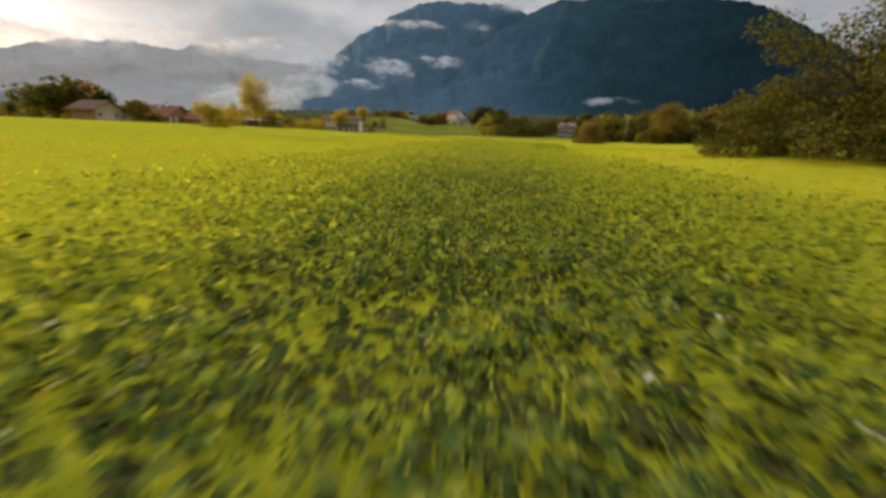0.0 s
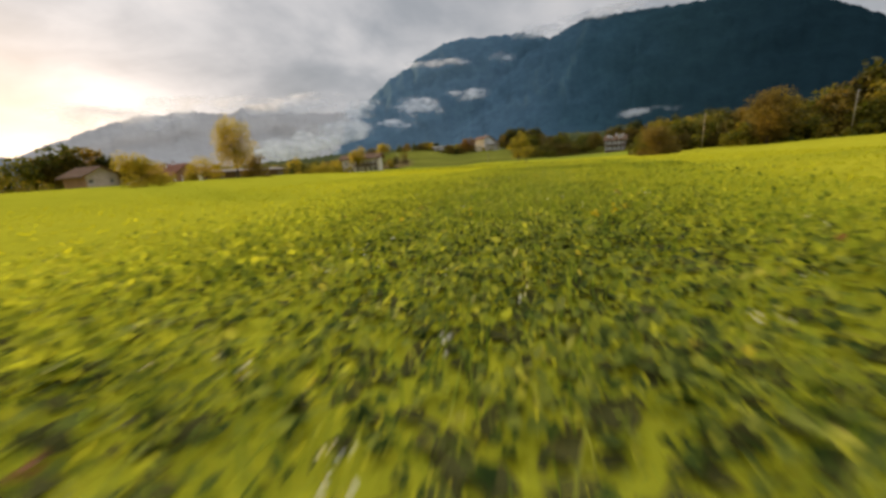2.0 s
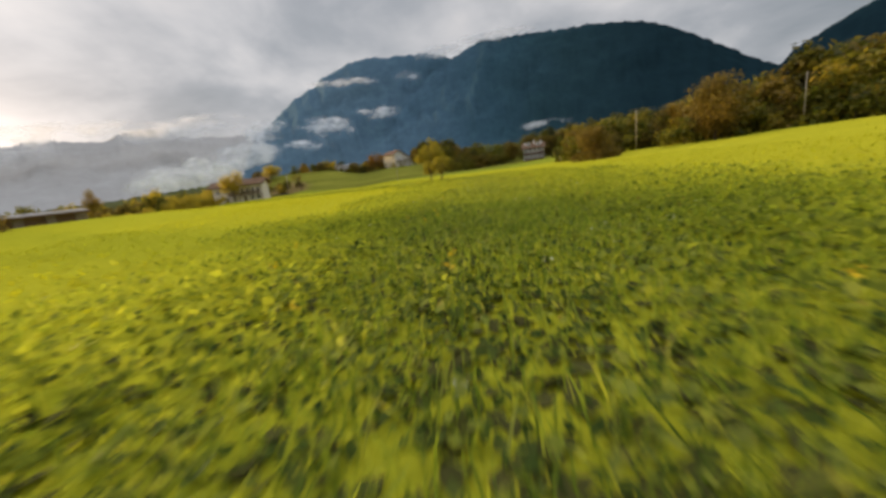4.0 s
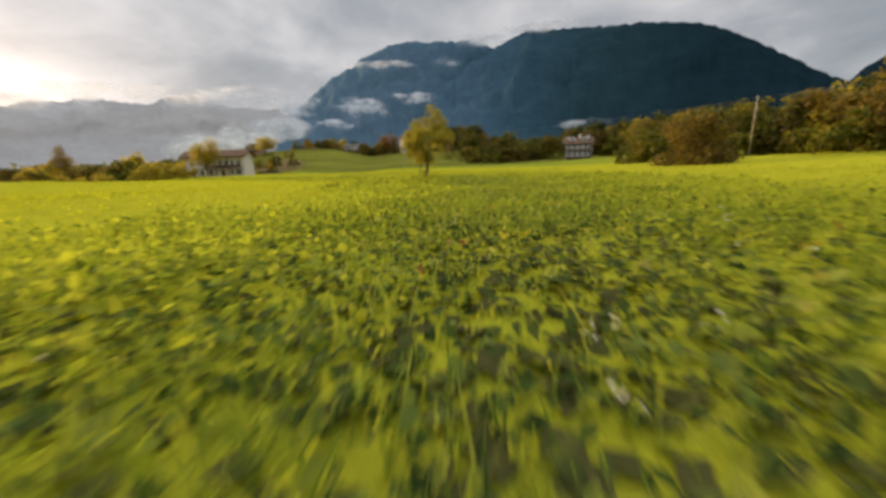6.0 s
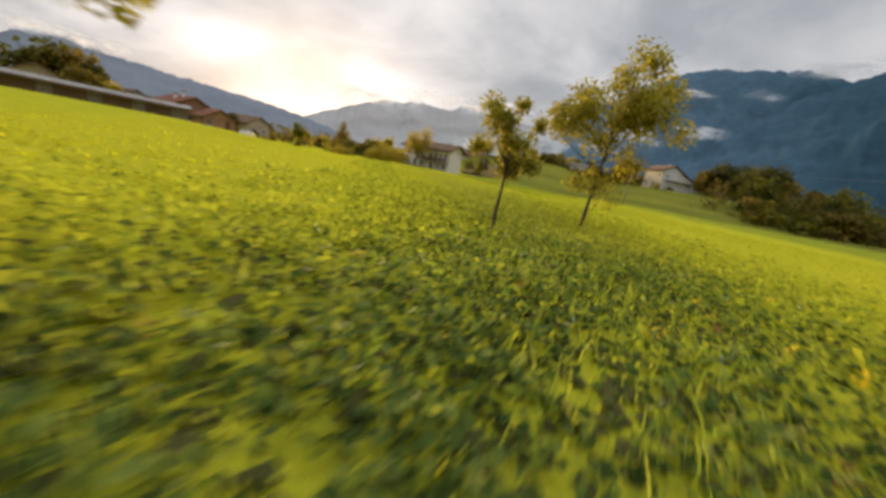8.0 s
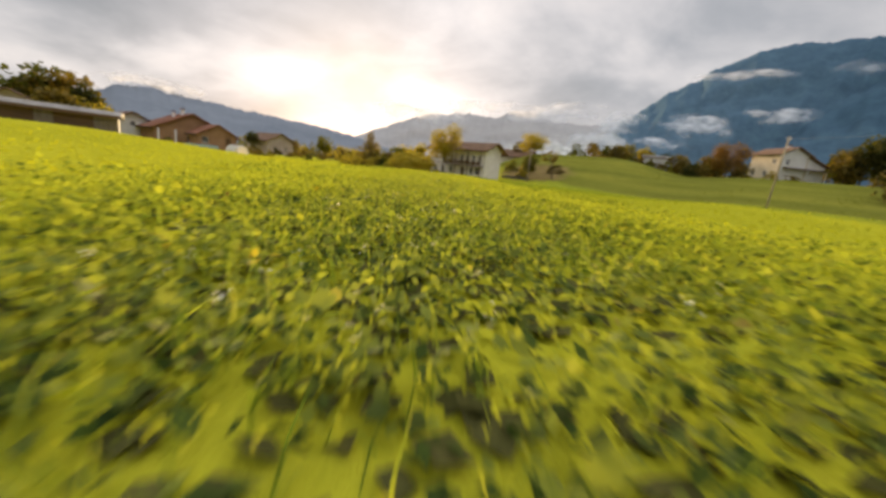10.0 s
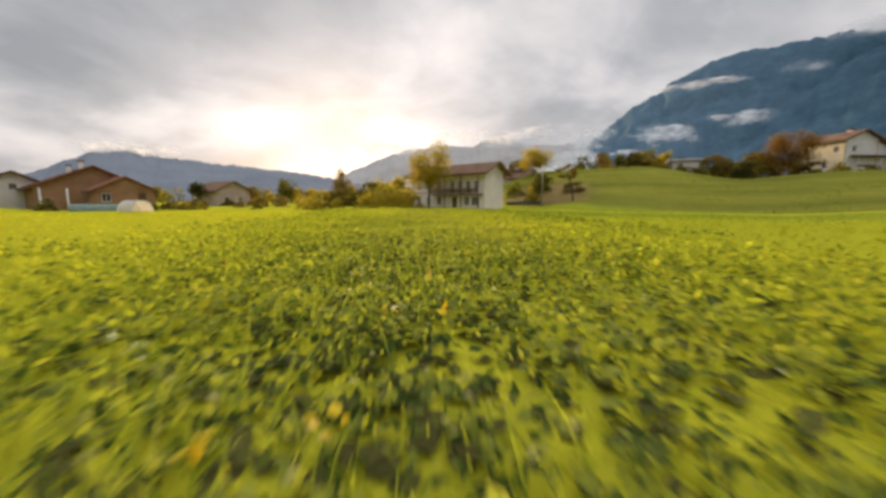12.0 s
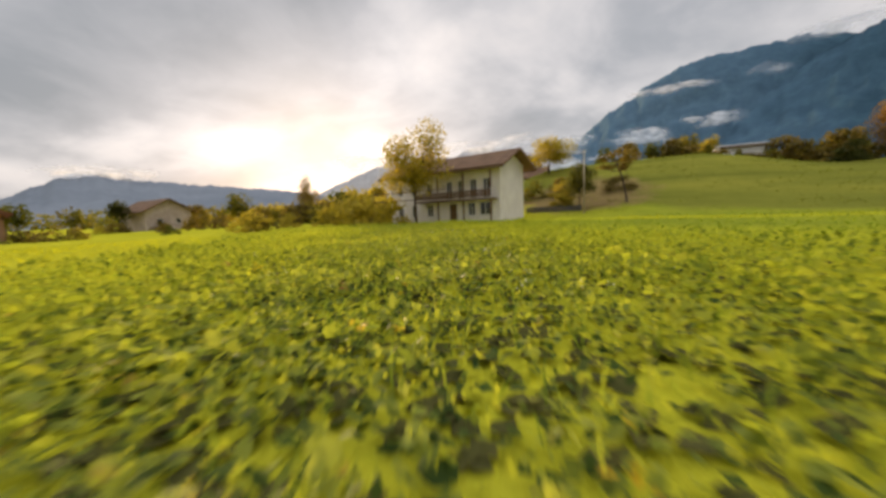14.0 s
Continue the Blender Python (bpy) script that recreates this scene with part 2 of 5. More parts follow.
M_BLADE = foliage("grass_blade", [(0.1, (0.068, 0.121, 0.022)), (0.4, (0.191, 0.272, 0.038)), (0.72, (0.364, 0.417, 0.060)), (0.92, (0.510, 0.485, 0.120)), (0.98, (0.601, 0.563, 0.336))], 0.58, plant=0.3)
M_PETAL = foliage("white_petal", [(0.2, (0.55, 0.52, 0.44)), (0.8, (0.80, 0.78, 0.70))], 0.4)
M_YELLOW = foliage("yellow_petal", [(0.2, (0.55, 0.36, 0.02)), (0.8, (0.72, 0.55, 0.04))], 0.4)
M_RUSTY = foliage("withered_leaf", [(0.2, (0.20, 0.075, 0.03)), (0.8, (0.36, 0.16, 0.06))], 0.4)
M_FRUIT_LEAF = foliage("fruit_tree_leaf", [(0.15, (0.14, 0.13, 0.028)), (0.5, (0.28, 0.25, 0.044)), (0.85, (0.43, 0.33, 0.06))], 0.6)
M_GOLD_LEAF = foliage("golden_leaf", [(0.15, (0.20, 0.165, 0.03)), (0.5, (0.38, 0.30, 0.05)), (0.85, (0.54, 0.39, 0.065))], 0.6)
M_OLIVE_LEAF = foliage("olive_leaf", [(0.15, (0.065, 0.075, 0.015)), (0.5, (0.155, 0.15, 0.024)), (0.85, (0.29, 0.22, 0.035))], 0.45, tint=0.5)
M_BUSH_LEAF = foliage("bush_leaf", [(0.15, (0.032, 0.040, 0.010)), (0.5, (0.098, 0.100, 0.020)), (0.85, (0.22, 0.18, 0.030))], 0.40)
M_BROWN_LEAF = foliage("brown_bush_leaf", [(0.15, (0.075, 0.062, 0.018)), (0.5, (0.18, 0.13, 0.034)), (0.85, (0.31, 0.20, 0.045))], 0.45)
M_AUTUMN_LEAF = foliage("autumn_leaf", [(0.15, (0.085, 0.068, 0.018)), (0.5, (0.17, 0.128, 0.032)), (0.85, (0.29, 0.19, 0.04))], 0.45, tint=0.5)
M_RUST_LEAF = foliage("rust_orange_leaf", [(0.15, (0.095, 0.055, 0.016)), (0.5, (0.24, 0.125, 0.032)), (0.85, (0.38, 0.20, 0.045))], 0.48)
M_DARK_LEAF = foliage("dark_leaf", [(0.15, (0.03, 0.038, 0.012)), (0.5, (0.07, 0.075, 0.018)), (0.85, (0.13, 0.11, 0.025))], 0.4, tint=0.4)
M_BARK = mottled("bark", (0.045, 0.032, 0.022), (0.13, 0.095, 0.065), 6.0, 0.95, 0.8, 40.0, (1, 1, 0.25))
M_PLASTER = mottled("aged_plaster", (0.66, 0.60, 0.57), (0.83, 0.78, 0.75), 0.7, 0.9, 0.15)
M_WHITE = mottled("white_plaster", (0.62, 0.60, 0.57), (0.80, 0.78, 0.75), 0.8, 0.9, 0.12)
M_CREAM = mottled("cream_plaster", (0.55, 0.46, 0.33), (0.72, 0.63, 0.48), 0.7, 0.9, 0.12)
M_ROSE = mottled("weathered_rose_plaster", (0.36, 0.28, 0.24), (0.55, 0.45, 0.40), 0.8, 0.9, 0.15)
M_DARKROSE = mottled("dark_rose_plaster", (0.15, 0.085, 0.08), (0.27, 0.165, 0.155), 0.8, 0.9, 0.15)
M_OCHRE = mottled("ochre_plaster", (0.25, 0.135, 0.075), (0.38, 0.215, 0.125), 0.7, 0.9, 0.12)
M_TILE = mottled("brown_roof_tile", (0.12, 0.070, 0.042), (0.25, 0.145, 0.088), 1.2, 0.85, 0.5, 18.0)
M_RUSTTILE = mottled("rusty_roof_tile", (0.16, 0.062, 0.036), (0.30, 0.125, 0.07), 1.2, 0.85, 0.5, 18.0)
M_SHEET = mottled("weathered_sheet", (0.30, 0.27, 0.25), (0.47, 0.44, 0.41), 0.8, 0.6, 0.1)
M_TIMBER = mottled("dark_timber", (0.075, 0.042, 0.024), (0.18, 0.105, 0.06), 2.0, 0.8, 0.4, 25.0, (0.3, 1, 6))
M_BOARD = mottled("weathered_boards", (0.11, 0.085, 0.065), (0.24, 0.19, 0.15), 2.0, 0.85, 0.4, 25.0, (6, 1, 0.3))
M_STONE = mottled("dark_field_stone", (0.06, 0.055, 0.05), (0.16, 0.145, 0.125), 4.0, 0.95, 0.5, 30.0)
M_POLE = mottled("grey_pole_wood", (0.27, 0.22, 0.15), (0.47, 0.39, 0.28), 3.0, 0.85, 0.3, 30.0, (1, 1, 0.15))
M_FRAME = mottled("painted_frame", (0.55, 0.53, 0.50), (0.72, 0.70, 0.67), 3.0, 0.5, 0.1)
def film_shade(nt):
    n = noise_tex(nt, 1.3, 5.0)
    col = ramp(nt, n, [(0.3, (0.72, 0.70, 0.66)), (0.7, (0.88, 0.87, 0.84))])
    p, t, m = principled(nt, col, 0.4, n, 0.2), nt.nodes.new("ShaderNodeBsdfTranslucent"), nt.nodes.new("ShaderNodeMixShader")
    nt.links.new(col, t.inputs[0])
    m.inputs[0].default_value = 0.55
    nt.links.new(p, m.inputs[1]), nt.links.new(t.outputs[0], m.inputs[2])
    return m.outputs[0]


M_FILM = material("greenhouse_film", film_shade)
M_FOOTHILL = mottled("foothill_fields_and_woods", (0.045, 0.060, 0.028), (0.115, 0.115, 0.045), 0.012, 1.0, 0.0, 0.06, spec=0.0)
M_NET = mottled("green_net", (0.11, 0.17, 0.14), (0.20, 0.27, 0.22), 2.0, 0.8, 0.3)
M_METAL = mottled("dull_metal", (0.20, 0.20, 0.20), (0.36, 0.36, 0.35), 3.0, 0.5, 0.1)
M_WIRE = mottled("bare_cable", (0.16, 0.15, 0.14), (0.28, 0.27, 0.25), 3.0, 0.6, 0.1)
# opaque pane; the dark of the room behind is put into its colour
M_GLASS = material("dark_interior_pane", lambda nt: principled(nt, ramp(nt, noise_tex(nt, 0.8), [(0.3, (0.02, 0.022, 0.026)), (0.7, (0.05, 0.05, 0.055))]), 0.08, spec=0.6))


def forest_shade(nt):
    """Conifer forest; sunward haze is put into its colour, palest blue in the west."""
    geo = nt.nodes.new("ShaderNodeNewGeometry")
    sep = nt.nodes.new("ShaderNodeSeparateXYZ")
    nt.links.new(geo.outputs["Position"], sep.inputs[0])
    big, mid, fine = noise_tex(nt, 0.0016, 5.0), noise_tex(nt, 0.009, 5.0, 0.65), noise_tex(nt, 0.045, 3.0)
    # haze thinning from west to east, painted into the base colour
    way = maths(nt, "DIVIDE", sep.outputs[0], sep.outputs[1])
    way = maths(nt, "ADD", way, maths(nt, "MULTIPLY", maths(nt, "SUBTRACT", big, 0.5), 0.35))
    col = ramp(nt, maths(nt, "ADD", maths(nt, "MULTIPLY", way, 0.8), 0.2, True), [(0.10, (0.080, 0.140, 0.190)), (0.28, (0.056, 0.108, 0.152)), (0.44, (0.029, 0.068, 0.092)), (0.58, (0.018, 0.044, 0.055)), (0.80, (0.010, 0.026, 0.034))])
    f = maths(nt, "ADD", maths(nt, "MULTIPLY", mid, 0.6), maths(nt, "MULTIPLY", fine, 0.4))
    col = mixc(nt, 1.0, col, ramp(nt, f, [(0.36, (0.78, 0.80, 0.82)), (0.52, (1.0, 1.0, 1.0)), (0.64, (1.18, 1.20, 1.12))]), "MULTIPLY")
    return principled(nt, col, 0.95, spec=0.0)


M_HAZED_FOREST = M_HAZED_FOREST_FAR = material("hazed_conifer_forest", forest_shade)
# distance haze is put into the pale base colours of both ranges
M_WEST_RANGE = mottled("haze_blue_wooded_range", (0.16, 0.185, 0.215), (0.215, 0.24, 0.27), 0.003, 0.95, 0.0, 0.02, spec=0.0)
M_PALE_RANGE = mottled("haze_pale_range", (0.32, 0.31, 0.30), (0.40, 0.395, 0.39), 0.003, 0.95, 0.0, 0.02, spec=0.0)


def cloud_shade(nt, grain=1.0):
    tc = nt.nodes.new("ShaderNodeTexCoord")
    geo = nt.nodes.new("ShaderNodeNewGeometry")
    sep = nt.nodes.new("ShaderNodeSeparateXYZ")
    nt.links.new(tc.outputs["Generated"], sep.inputs[0])
    u, w = maths(nt, "MULTIPLY", maths(nt, "SUBTRACT", sep.outputs[0], 0.5), 2.0), maths(nt, "MULTIPLY", maths(nt, "SUBTRACT", sep.outputs[2], 0.5), 2.0)
    body = maths(nt, "SUBTRACT", 1.0, maths(nt, "ADD", maths(nt, "MULTIPLY", u, u), maths(nt, "MULTIPLY", w, w)))
    n, n2 = node(nt, "ShaderNodeTexNoise", Scale=0.0095 * grain, Detail=4.0, Roughness=0.5), node(nt, "ShaderNodeTexNoise", Scale=0.0042 * grain, Detail=2.0, Roughness=0.5)
    nt.links.new(geo.outputs["Position"], n.inputs["Vector"]), nt.links.new(geo.outputs["Position"], n2.inputs["Vector"])
    puffs = maths(nt, "ADD", maths(nt, "MULTIPLY", maths(nt, "SUBTRACT", n.outputs["Fac"], 0.5), 4.6), maths(nt, "MULTIPLY", maths(nt, "SUBTRACT", n2.outputs["Fac"], 0.5), 3.0))
    dens = maths(nt, "MULTIPLY", maths(nt, "ADD", maths(nt, "SUBTRACT", maths(nt, "MULTIPLY", body, 1.2), 0.34), puffs), 0.7, True)
    dens = maths(nt, "MULTIPLY", dens, maths(nt, "MULTIPLY", body, 1.8, True))
    d, tl = nt.nodes.new("ShaderNodeBsdfDiffuse"), nt.nodes.new("ShaderNodeBsdfTranslucent")
    for b in (d, tl):
        b.inputs[0].default_value = (0.92, 0.92, 0.92, 1)
    tr = nt.nodes.new("ShaderNodeBsdfTransparent")
    mb, m = nt.nodes.new("ShaderNodeMixShader"), nt.nodes.new("ShaderNodeMixShader")
    mb.inputs[0].default_value = 0.5
    nt.links.new(d.outputs[0], mb.inputs[1]), nt.links.new(tl.outputs[0], mb.inputs[2])
    nt.links.new(maths(nt, "MULTIPLY", dens, 0.9), m.inputs[0])
    nt.links.new(tr.outputs[0], m.inputs[1]), nt.links.new(mb.outputs[0], m.inputs[2])
    return m.outputs[0]


M_CLOUD = material("low_cloud", cloud_shade)
M_CLOUD_FAR = material("far_crest_cloud", lambda nt: cloud_shade(nt, 0.45))

# ---------------- mesh helpers ----------------


def part(name, bm, mat, parent=None, label=""):
    me = bpy.data.meshes.new(name)
    bm.to_mesh(me)
    bm.free()
    me.materials.append(mat)
    ob = new(name, me)
    if parent is not None:
        ob.parent = parent
    if label:
        ob["label"] = label
    return ob


def arrays(name, verts, polys, mat, parent=None, smooth=False):
    """One mesh object from arrays: verts (n, 3), polys (m, k) of one corner count."""
    polys = np.asarray(polys, dtype=np.int32)
    me = bpy.data.meshes.new(name)
    m, k = polys.shape
    me.vertices.add(len(verts)), me.loops.add(m * k), me.polygons.add(m)
    me.vertices.foreach_set("co", np.asarray(verts, dtype=np.float32).ravel())
    me.loops.foreach_set("vertex_index", polys.ravel())
    me.polygons.foreach_set("loop_start", np.arange(0, m * k, k, dtype=np.int32))
    if smooth:
        me.polygons.foreach_set("use_smooth", np.ones(m, dtype=bool))
    me.update(calc_edges=True)
    me.materials.append(mat)
    ob = new(name, me)
    if parent is not None:
        ob.parent = parent
    return ob


def box(bm, x0, y0, z0, x1, y1, z1):
    v = [bm.verts.new(c) for c in ((x0, y0, z0), (x1, y0, z0), (x1, y1, z0), (x0, y1, z0), (x0, y0, z1), (x1, y0, z1), (x1, y1, z1), (x0, y1, z1))]
    for f in ((3, 2, 1, 0), (4, 5, 6, 7), (0, 1, 5, 4), (1, 2, 6, 5), (2, 3, 7, 6), (3, 0, 4, 7)):
        bm.faces.new([v[i] for i in f])


def prism(bm, outline, axis_from, axis_to, place):
    """A flat outline (u, w) pushed along an axis; place(u, t, w) gives the corner."""
    a = [bm.verts.new(place(u, axis_from, w)) for u, w in outline]
    b = [bm.verts.new(place(u, axis_to, w)) for u, w in outline]
    bm.faces.new(a[::-1]), bm.faces.new(b)
    for i in range(len(a)):
        j = (i + 1) % len(a)
        bm.faces.new((a[i], a[j], b[j], b[i]))


def tube(bm, pts, radii, sides=7):
    """A tapered tube along points."""
    rings = []
    for i, p in enumerate(pts):
        a, b = Vector(pts[max(i - 1, 0)]), Vector(pts[min(i + 1, len(pts) - 1)])
        q = (b - a).normalized().to_track_quat("Z", "Y")
        rings.append([bm.verts.new(Vector(p) + q @ Vector((radii[i] * math.cos(k * 2 * math.pi / sides), radii[i] * math.sin(k * 2 * math.pi / sides), 0))) for k in range(sides)])
    for r0, r1 in zip(rings, rings[1:]):
        for k in range(sides):
            f = bm.faces.new((r0[k], r0[(k + 1) % sides], r1[(k + 1) % sides], r1[k]))
            f.smooth = True
    bm.faces.new(rings[0][::-1]), bm.faces.new(rings[-1])


def thing(name, m, label, category, group=""):
    ob = new(name)
    ob.matrix_basis = m
    return tagged(ob, label, category, group)


def lattice(x, y, seed):
    """Smooth value noise in 0..1 on arrays."""
    xi, yi = np.floor(x).astype(np.int64), np.floor(y).astype(np.int64)
    fx, fy = x - xi, y - yi
    fx, fy = fx * fx * (3 - 2 * fx), fy * fy * (3 - 2 * fy)

    def h(i, j):
        n = (i * 374761393 + j * 668265263 + seed * 974634777) & 0x7FFFFFFF
        n = ((n ^ (n >> 13)) * 1274126177) & 0x7FFFFFFF
        return ((n ^ (n >> 16)) & 0xFFFF) / 65535.0
    return (h(xi, yi) * (1 - fx) + h(xi + 1, yi) * fx) * (1 - fy) + (h(xi, yi + 1) * (1 - fx) + h(xi + 1, yi + 1) * fx) * fy


def fbm(x, y, seed, octaves=4):
    s, a, tot = 0.0, 1.0, 0.0
    for o in range(octaves):
        s = s + a * lattice(x * 2 ** o, y * 2 ** o, seed + o)
        tot, a = tot + a, a * 0.5
    return s / tot


def ss(v):
    v = np.clip(v, 0, 1)
    return v * v * (3 - 2 * v)


def height(x, y):
    """The lie of the land."""
    x, y = np.asarray(x, dtype=float), np.asarray(y, dtype=float)
    crest = 8.7 - 3.1 * ss((x + 25) / 18) + 0.6 * ss((y - 226) / 12) * ss((x + 12) / 10)
    hill = crest * ss((y - 183.5) / 35) * ss((x + 68) / 24) * (1 - 0.6 * ss((x - 24) / 30))
    right = 1.4 * ss((x - 38) / 40) + 3.5 * ss((x - 75) / 60)
    knoll = 0.9 * np.exp(-((x - 30) / 13) ** 2 - ((y - 28) / 26) ** 2)
    dip = -0.4 * ss((-x - 45) / 25) * ss((y - 120) / 18) * (1 - ss((y - 165) / 25))
    bank = 1.3 * ss((-x - 15) / 35) * (1 - ss((y - 118) / 20)) * ss((y - 5) / 40)
    hollow = -0.25 * np.exp(-((x - 12) / 6) ** 2 - ((y - 109) / 9) ** 2)
    mound = 0.24 * np.exp(-((x - 11.5) / 2.8) ** 2 - ((y - 95.3) / 4) ** 2)
    bush_bank = 0.55 * np.exp(-((x - 21) / 7) ** 2 - ((y - 23) / 8) ** 2)
    foot = 0.7 * ss((x + 6) / 12) * ss((y - 142) / 22)
    rough = 0.16 * (fbm(x / 9, y / 9, 3) - 0.5)
    return hill + right + knoll + dip + bank + hollow + mound + bush_bank + foot + rough


# ---------------- ground ----------------


def axis(lo, hi, step, far):
    mid = np.arange(lo, hi + step, step)
    out = np.geomspace(step, far, 34)
    return np.concatenate([(lo - out)[::-1], mid, hi + out])


gx, gy = axis(-150, 170, 2.0, 4800), axis(-30, 300, 2.0, 4800)
GX, GY = np.meshgrid(gx, gy)
GZ = height(GX, GY)
idx = np.arange(GX.size).reshape(GX.shape)
quads = np.stack([idx[:-1, :-1].ravel(), idx[:-1, 1:].ravel(), idx[1:, 1:].ravel(), idx[1:, :-1].ravel()], 1)
ground = arrays("ground", np.stack([GX.ravel(), GY.ravel(), GZ.ravel()], 1), quads, M_GROUND, smooth=True)
tagged(ground, "gently rolling meadow ground with short yellow-green grass", "ground", kind="structure")

# ---------------- mountains ----------------
CENTRE = (0.0, 70.0)


def mountain(name, profile, near_r, ridge_r, mat, label, seed, rough=0.03, crest=0.4):
    """A range seen from the valley: its crest given as azimuth (left of +y) and elevation in degrees."""
    az_k = np.array([p[0] for p in profile][::-1] if profile[0][0] > profile[-1][0] else [p[0] for p in profile], float)
    el_k = np.array([p[1] for p in profile][::-1] if profile[0][0] > profile[-1][0] else [p[1] for p in profile], float)
    az = np.arange(az_k[0], az_k[-1] + 0.01, 0.25)
    el = np.interp(az, az_k, el_k)
    el = el + crest * (fbm(az * 1.6, az * 0 + 5, seed) - 0.5) + 0.35 * crest * (lattice(az * 4.5, az * 0, seed + 9) - 0.5)
    s = np.concatenate([np.linspace(0, 1, 34), [1.06, 1.15, 1.3]])
    A, S = np.meshgrid(np.radians(az), s)
    top = ridge_r * np.tan(np.radians(el))[None, :]
    R = near_r + (ridge_r - near_r) * S
    rise = np.where(S <= 1, ss(S) * 0.45 + S * 0.55, 1 - (S - 1) * 2.2)
    gully = (fbm(A * 34 + S * 5, S * 11 - A * 12, seed + 2, 5) - 0.5) * np.clip(S * (1 - S) * 4, 0, 1)
    Z = top * (rise + rough * 4 * gully)
    Z = np.where(S == 0, -20, Z)
    X, Y = CENTRE[0] - np.sin(A) * R, CENTRE[1] + np.cos(A) * R
    i = np.arange(A.size).reshape(A.shape)
    q = np.stack([i[:-1, :-1].ravel(), i[:-1, 1:].ravel(), i[1:, 1:].ravel(), i[1:, :-1].ravel()], 1)
    ob = arrays(name, np.stack([X.ravel(), Y.ravel(), Z.ravel()], 1), q, mat, smooth=True)
    return tagged(ob, label, "mountain", kind="structure")


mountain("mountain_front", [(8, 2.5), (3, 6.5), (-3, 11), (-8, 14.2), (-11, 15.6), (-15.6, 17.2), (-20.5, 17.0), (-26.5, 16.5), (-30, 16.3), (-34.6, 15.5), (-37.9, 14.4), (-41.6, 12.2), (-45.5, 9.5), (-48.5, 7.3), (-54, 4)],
         1700, 3700, M_HAZED_FOREST, "dark forested mountain with a rounded summit ridge", 11)
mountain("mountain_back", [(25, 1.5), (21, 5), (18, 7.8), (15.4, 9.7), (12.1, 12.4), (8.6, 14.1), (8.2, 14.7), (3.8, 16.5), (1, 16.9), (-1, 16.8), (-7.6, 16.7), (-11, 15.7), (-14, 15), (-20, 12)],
         2300, 4300, M_HAZED_FOREST_FAR, "steep haze-blue forested mountain half wrapped in cloud", 23)
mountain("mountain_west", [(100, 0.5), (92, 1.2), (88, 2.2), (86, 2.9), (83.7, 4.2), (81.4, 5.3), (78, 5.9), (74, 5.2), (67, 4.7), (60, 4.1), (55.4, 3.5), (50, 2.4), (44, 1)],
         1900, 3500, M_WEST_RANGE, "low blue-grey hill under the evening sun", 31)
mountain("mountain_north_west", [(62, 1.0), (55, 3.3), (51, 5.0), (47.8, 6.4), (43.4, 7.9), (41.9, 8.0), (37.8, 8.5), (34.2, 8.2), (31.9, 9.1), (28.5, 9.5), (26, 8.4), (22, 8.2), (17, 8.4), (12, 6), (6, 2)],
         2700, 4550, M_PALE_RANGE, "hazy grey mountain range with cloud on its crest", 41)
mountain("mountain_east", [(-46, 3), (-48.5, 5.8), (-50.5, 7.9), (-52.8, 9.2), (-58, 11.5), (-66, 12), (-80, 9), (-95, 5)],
         2400, 4400, M_HAZED_FOREST_FAR, "blue forested mountain behind the wooded slope", 53)
mountain("foothills", [(60, 0.3), (45, 1.2), (30, 2.0), (20, 2.6), (8, 2.9), (-5, 2.6), (-15, 3.2), (-28, 3.0), (-40, 3.6), (-55, 4.5), (-70, 4), (-85, 1)],
         520, 1150, M_FOOTHILL, "low wooded foothills below the mountains", 61, 0.08, 0.5)

# ---------------- low cloud on the slopes ----------------


def cloud_bank(az, el, width, tall, r, seed, lean=0.0):
    """A bank of vapour lying back on a slope, billowing outwards; degrees as seen from the valley."""
    w, h = r * radians(width) / 2 * 1.35, r * radians(tall) * 1.0
    U, V = np.meshgrid(np.linspace(-1, 1, 44), np.linspace(-1, 1, 16))
    bulge = (1 - U ** 2) * (1 - V ** 2) * h * 0.5 * (0.5 + fbm(U * 4 + seed, V * 2, seed))
    x, z = U * w, V * h + lean * U * h
    y = V * h * 1.3 - bulge
    i = np.arange(U.size).reshape(U.shape)
    q = np.stack([i[:-1, :-1].ravel(), i[:-1, 1:].ravel(), i[1:, 1:].ravel(), i[1:, :-1].ravel()], 1)
    ob = arrays("low_cloud", np.stack([x.ravel(), y.ravel(), z.ravel()], 1), q, M_CLOUD_FAR if r > 3300 else M_CLOUD, smooth=True)
    ob.matrix_basis = pose(CENTRE[0] - math.sin(radians(az)) * r, CENTRE[1] + math.cos(radians(az)) * r, r * math.tan(radians(el)), 0, 0, az)
    return tagged(ob, "drifting white low cloud clinging to a mountain slope", "cloud", kind="stuff")


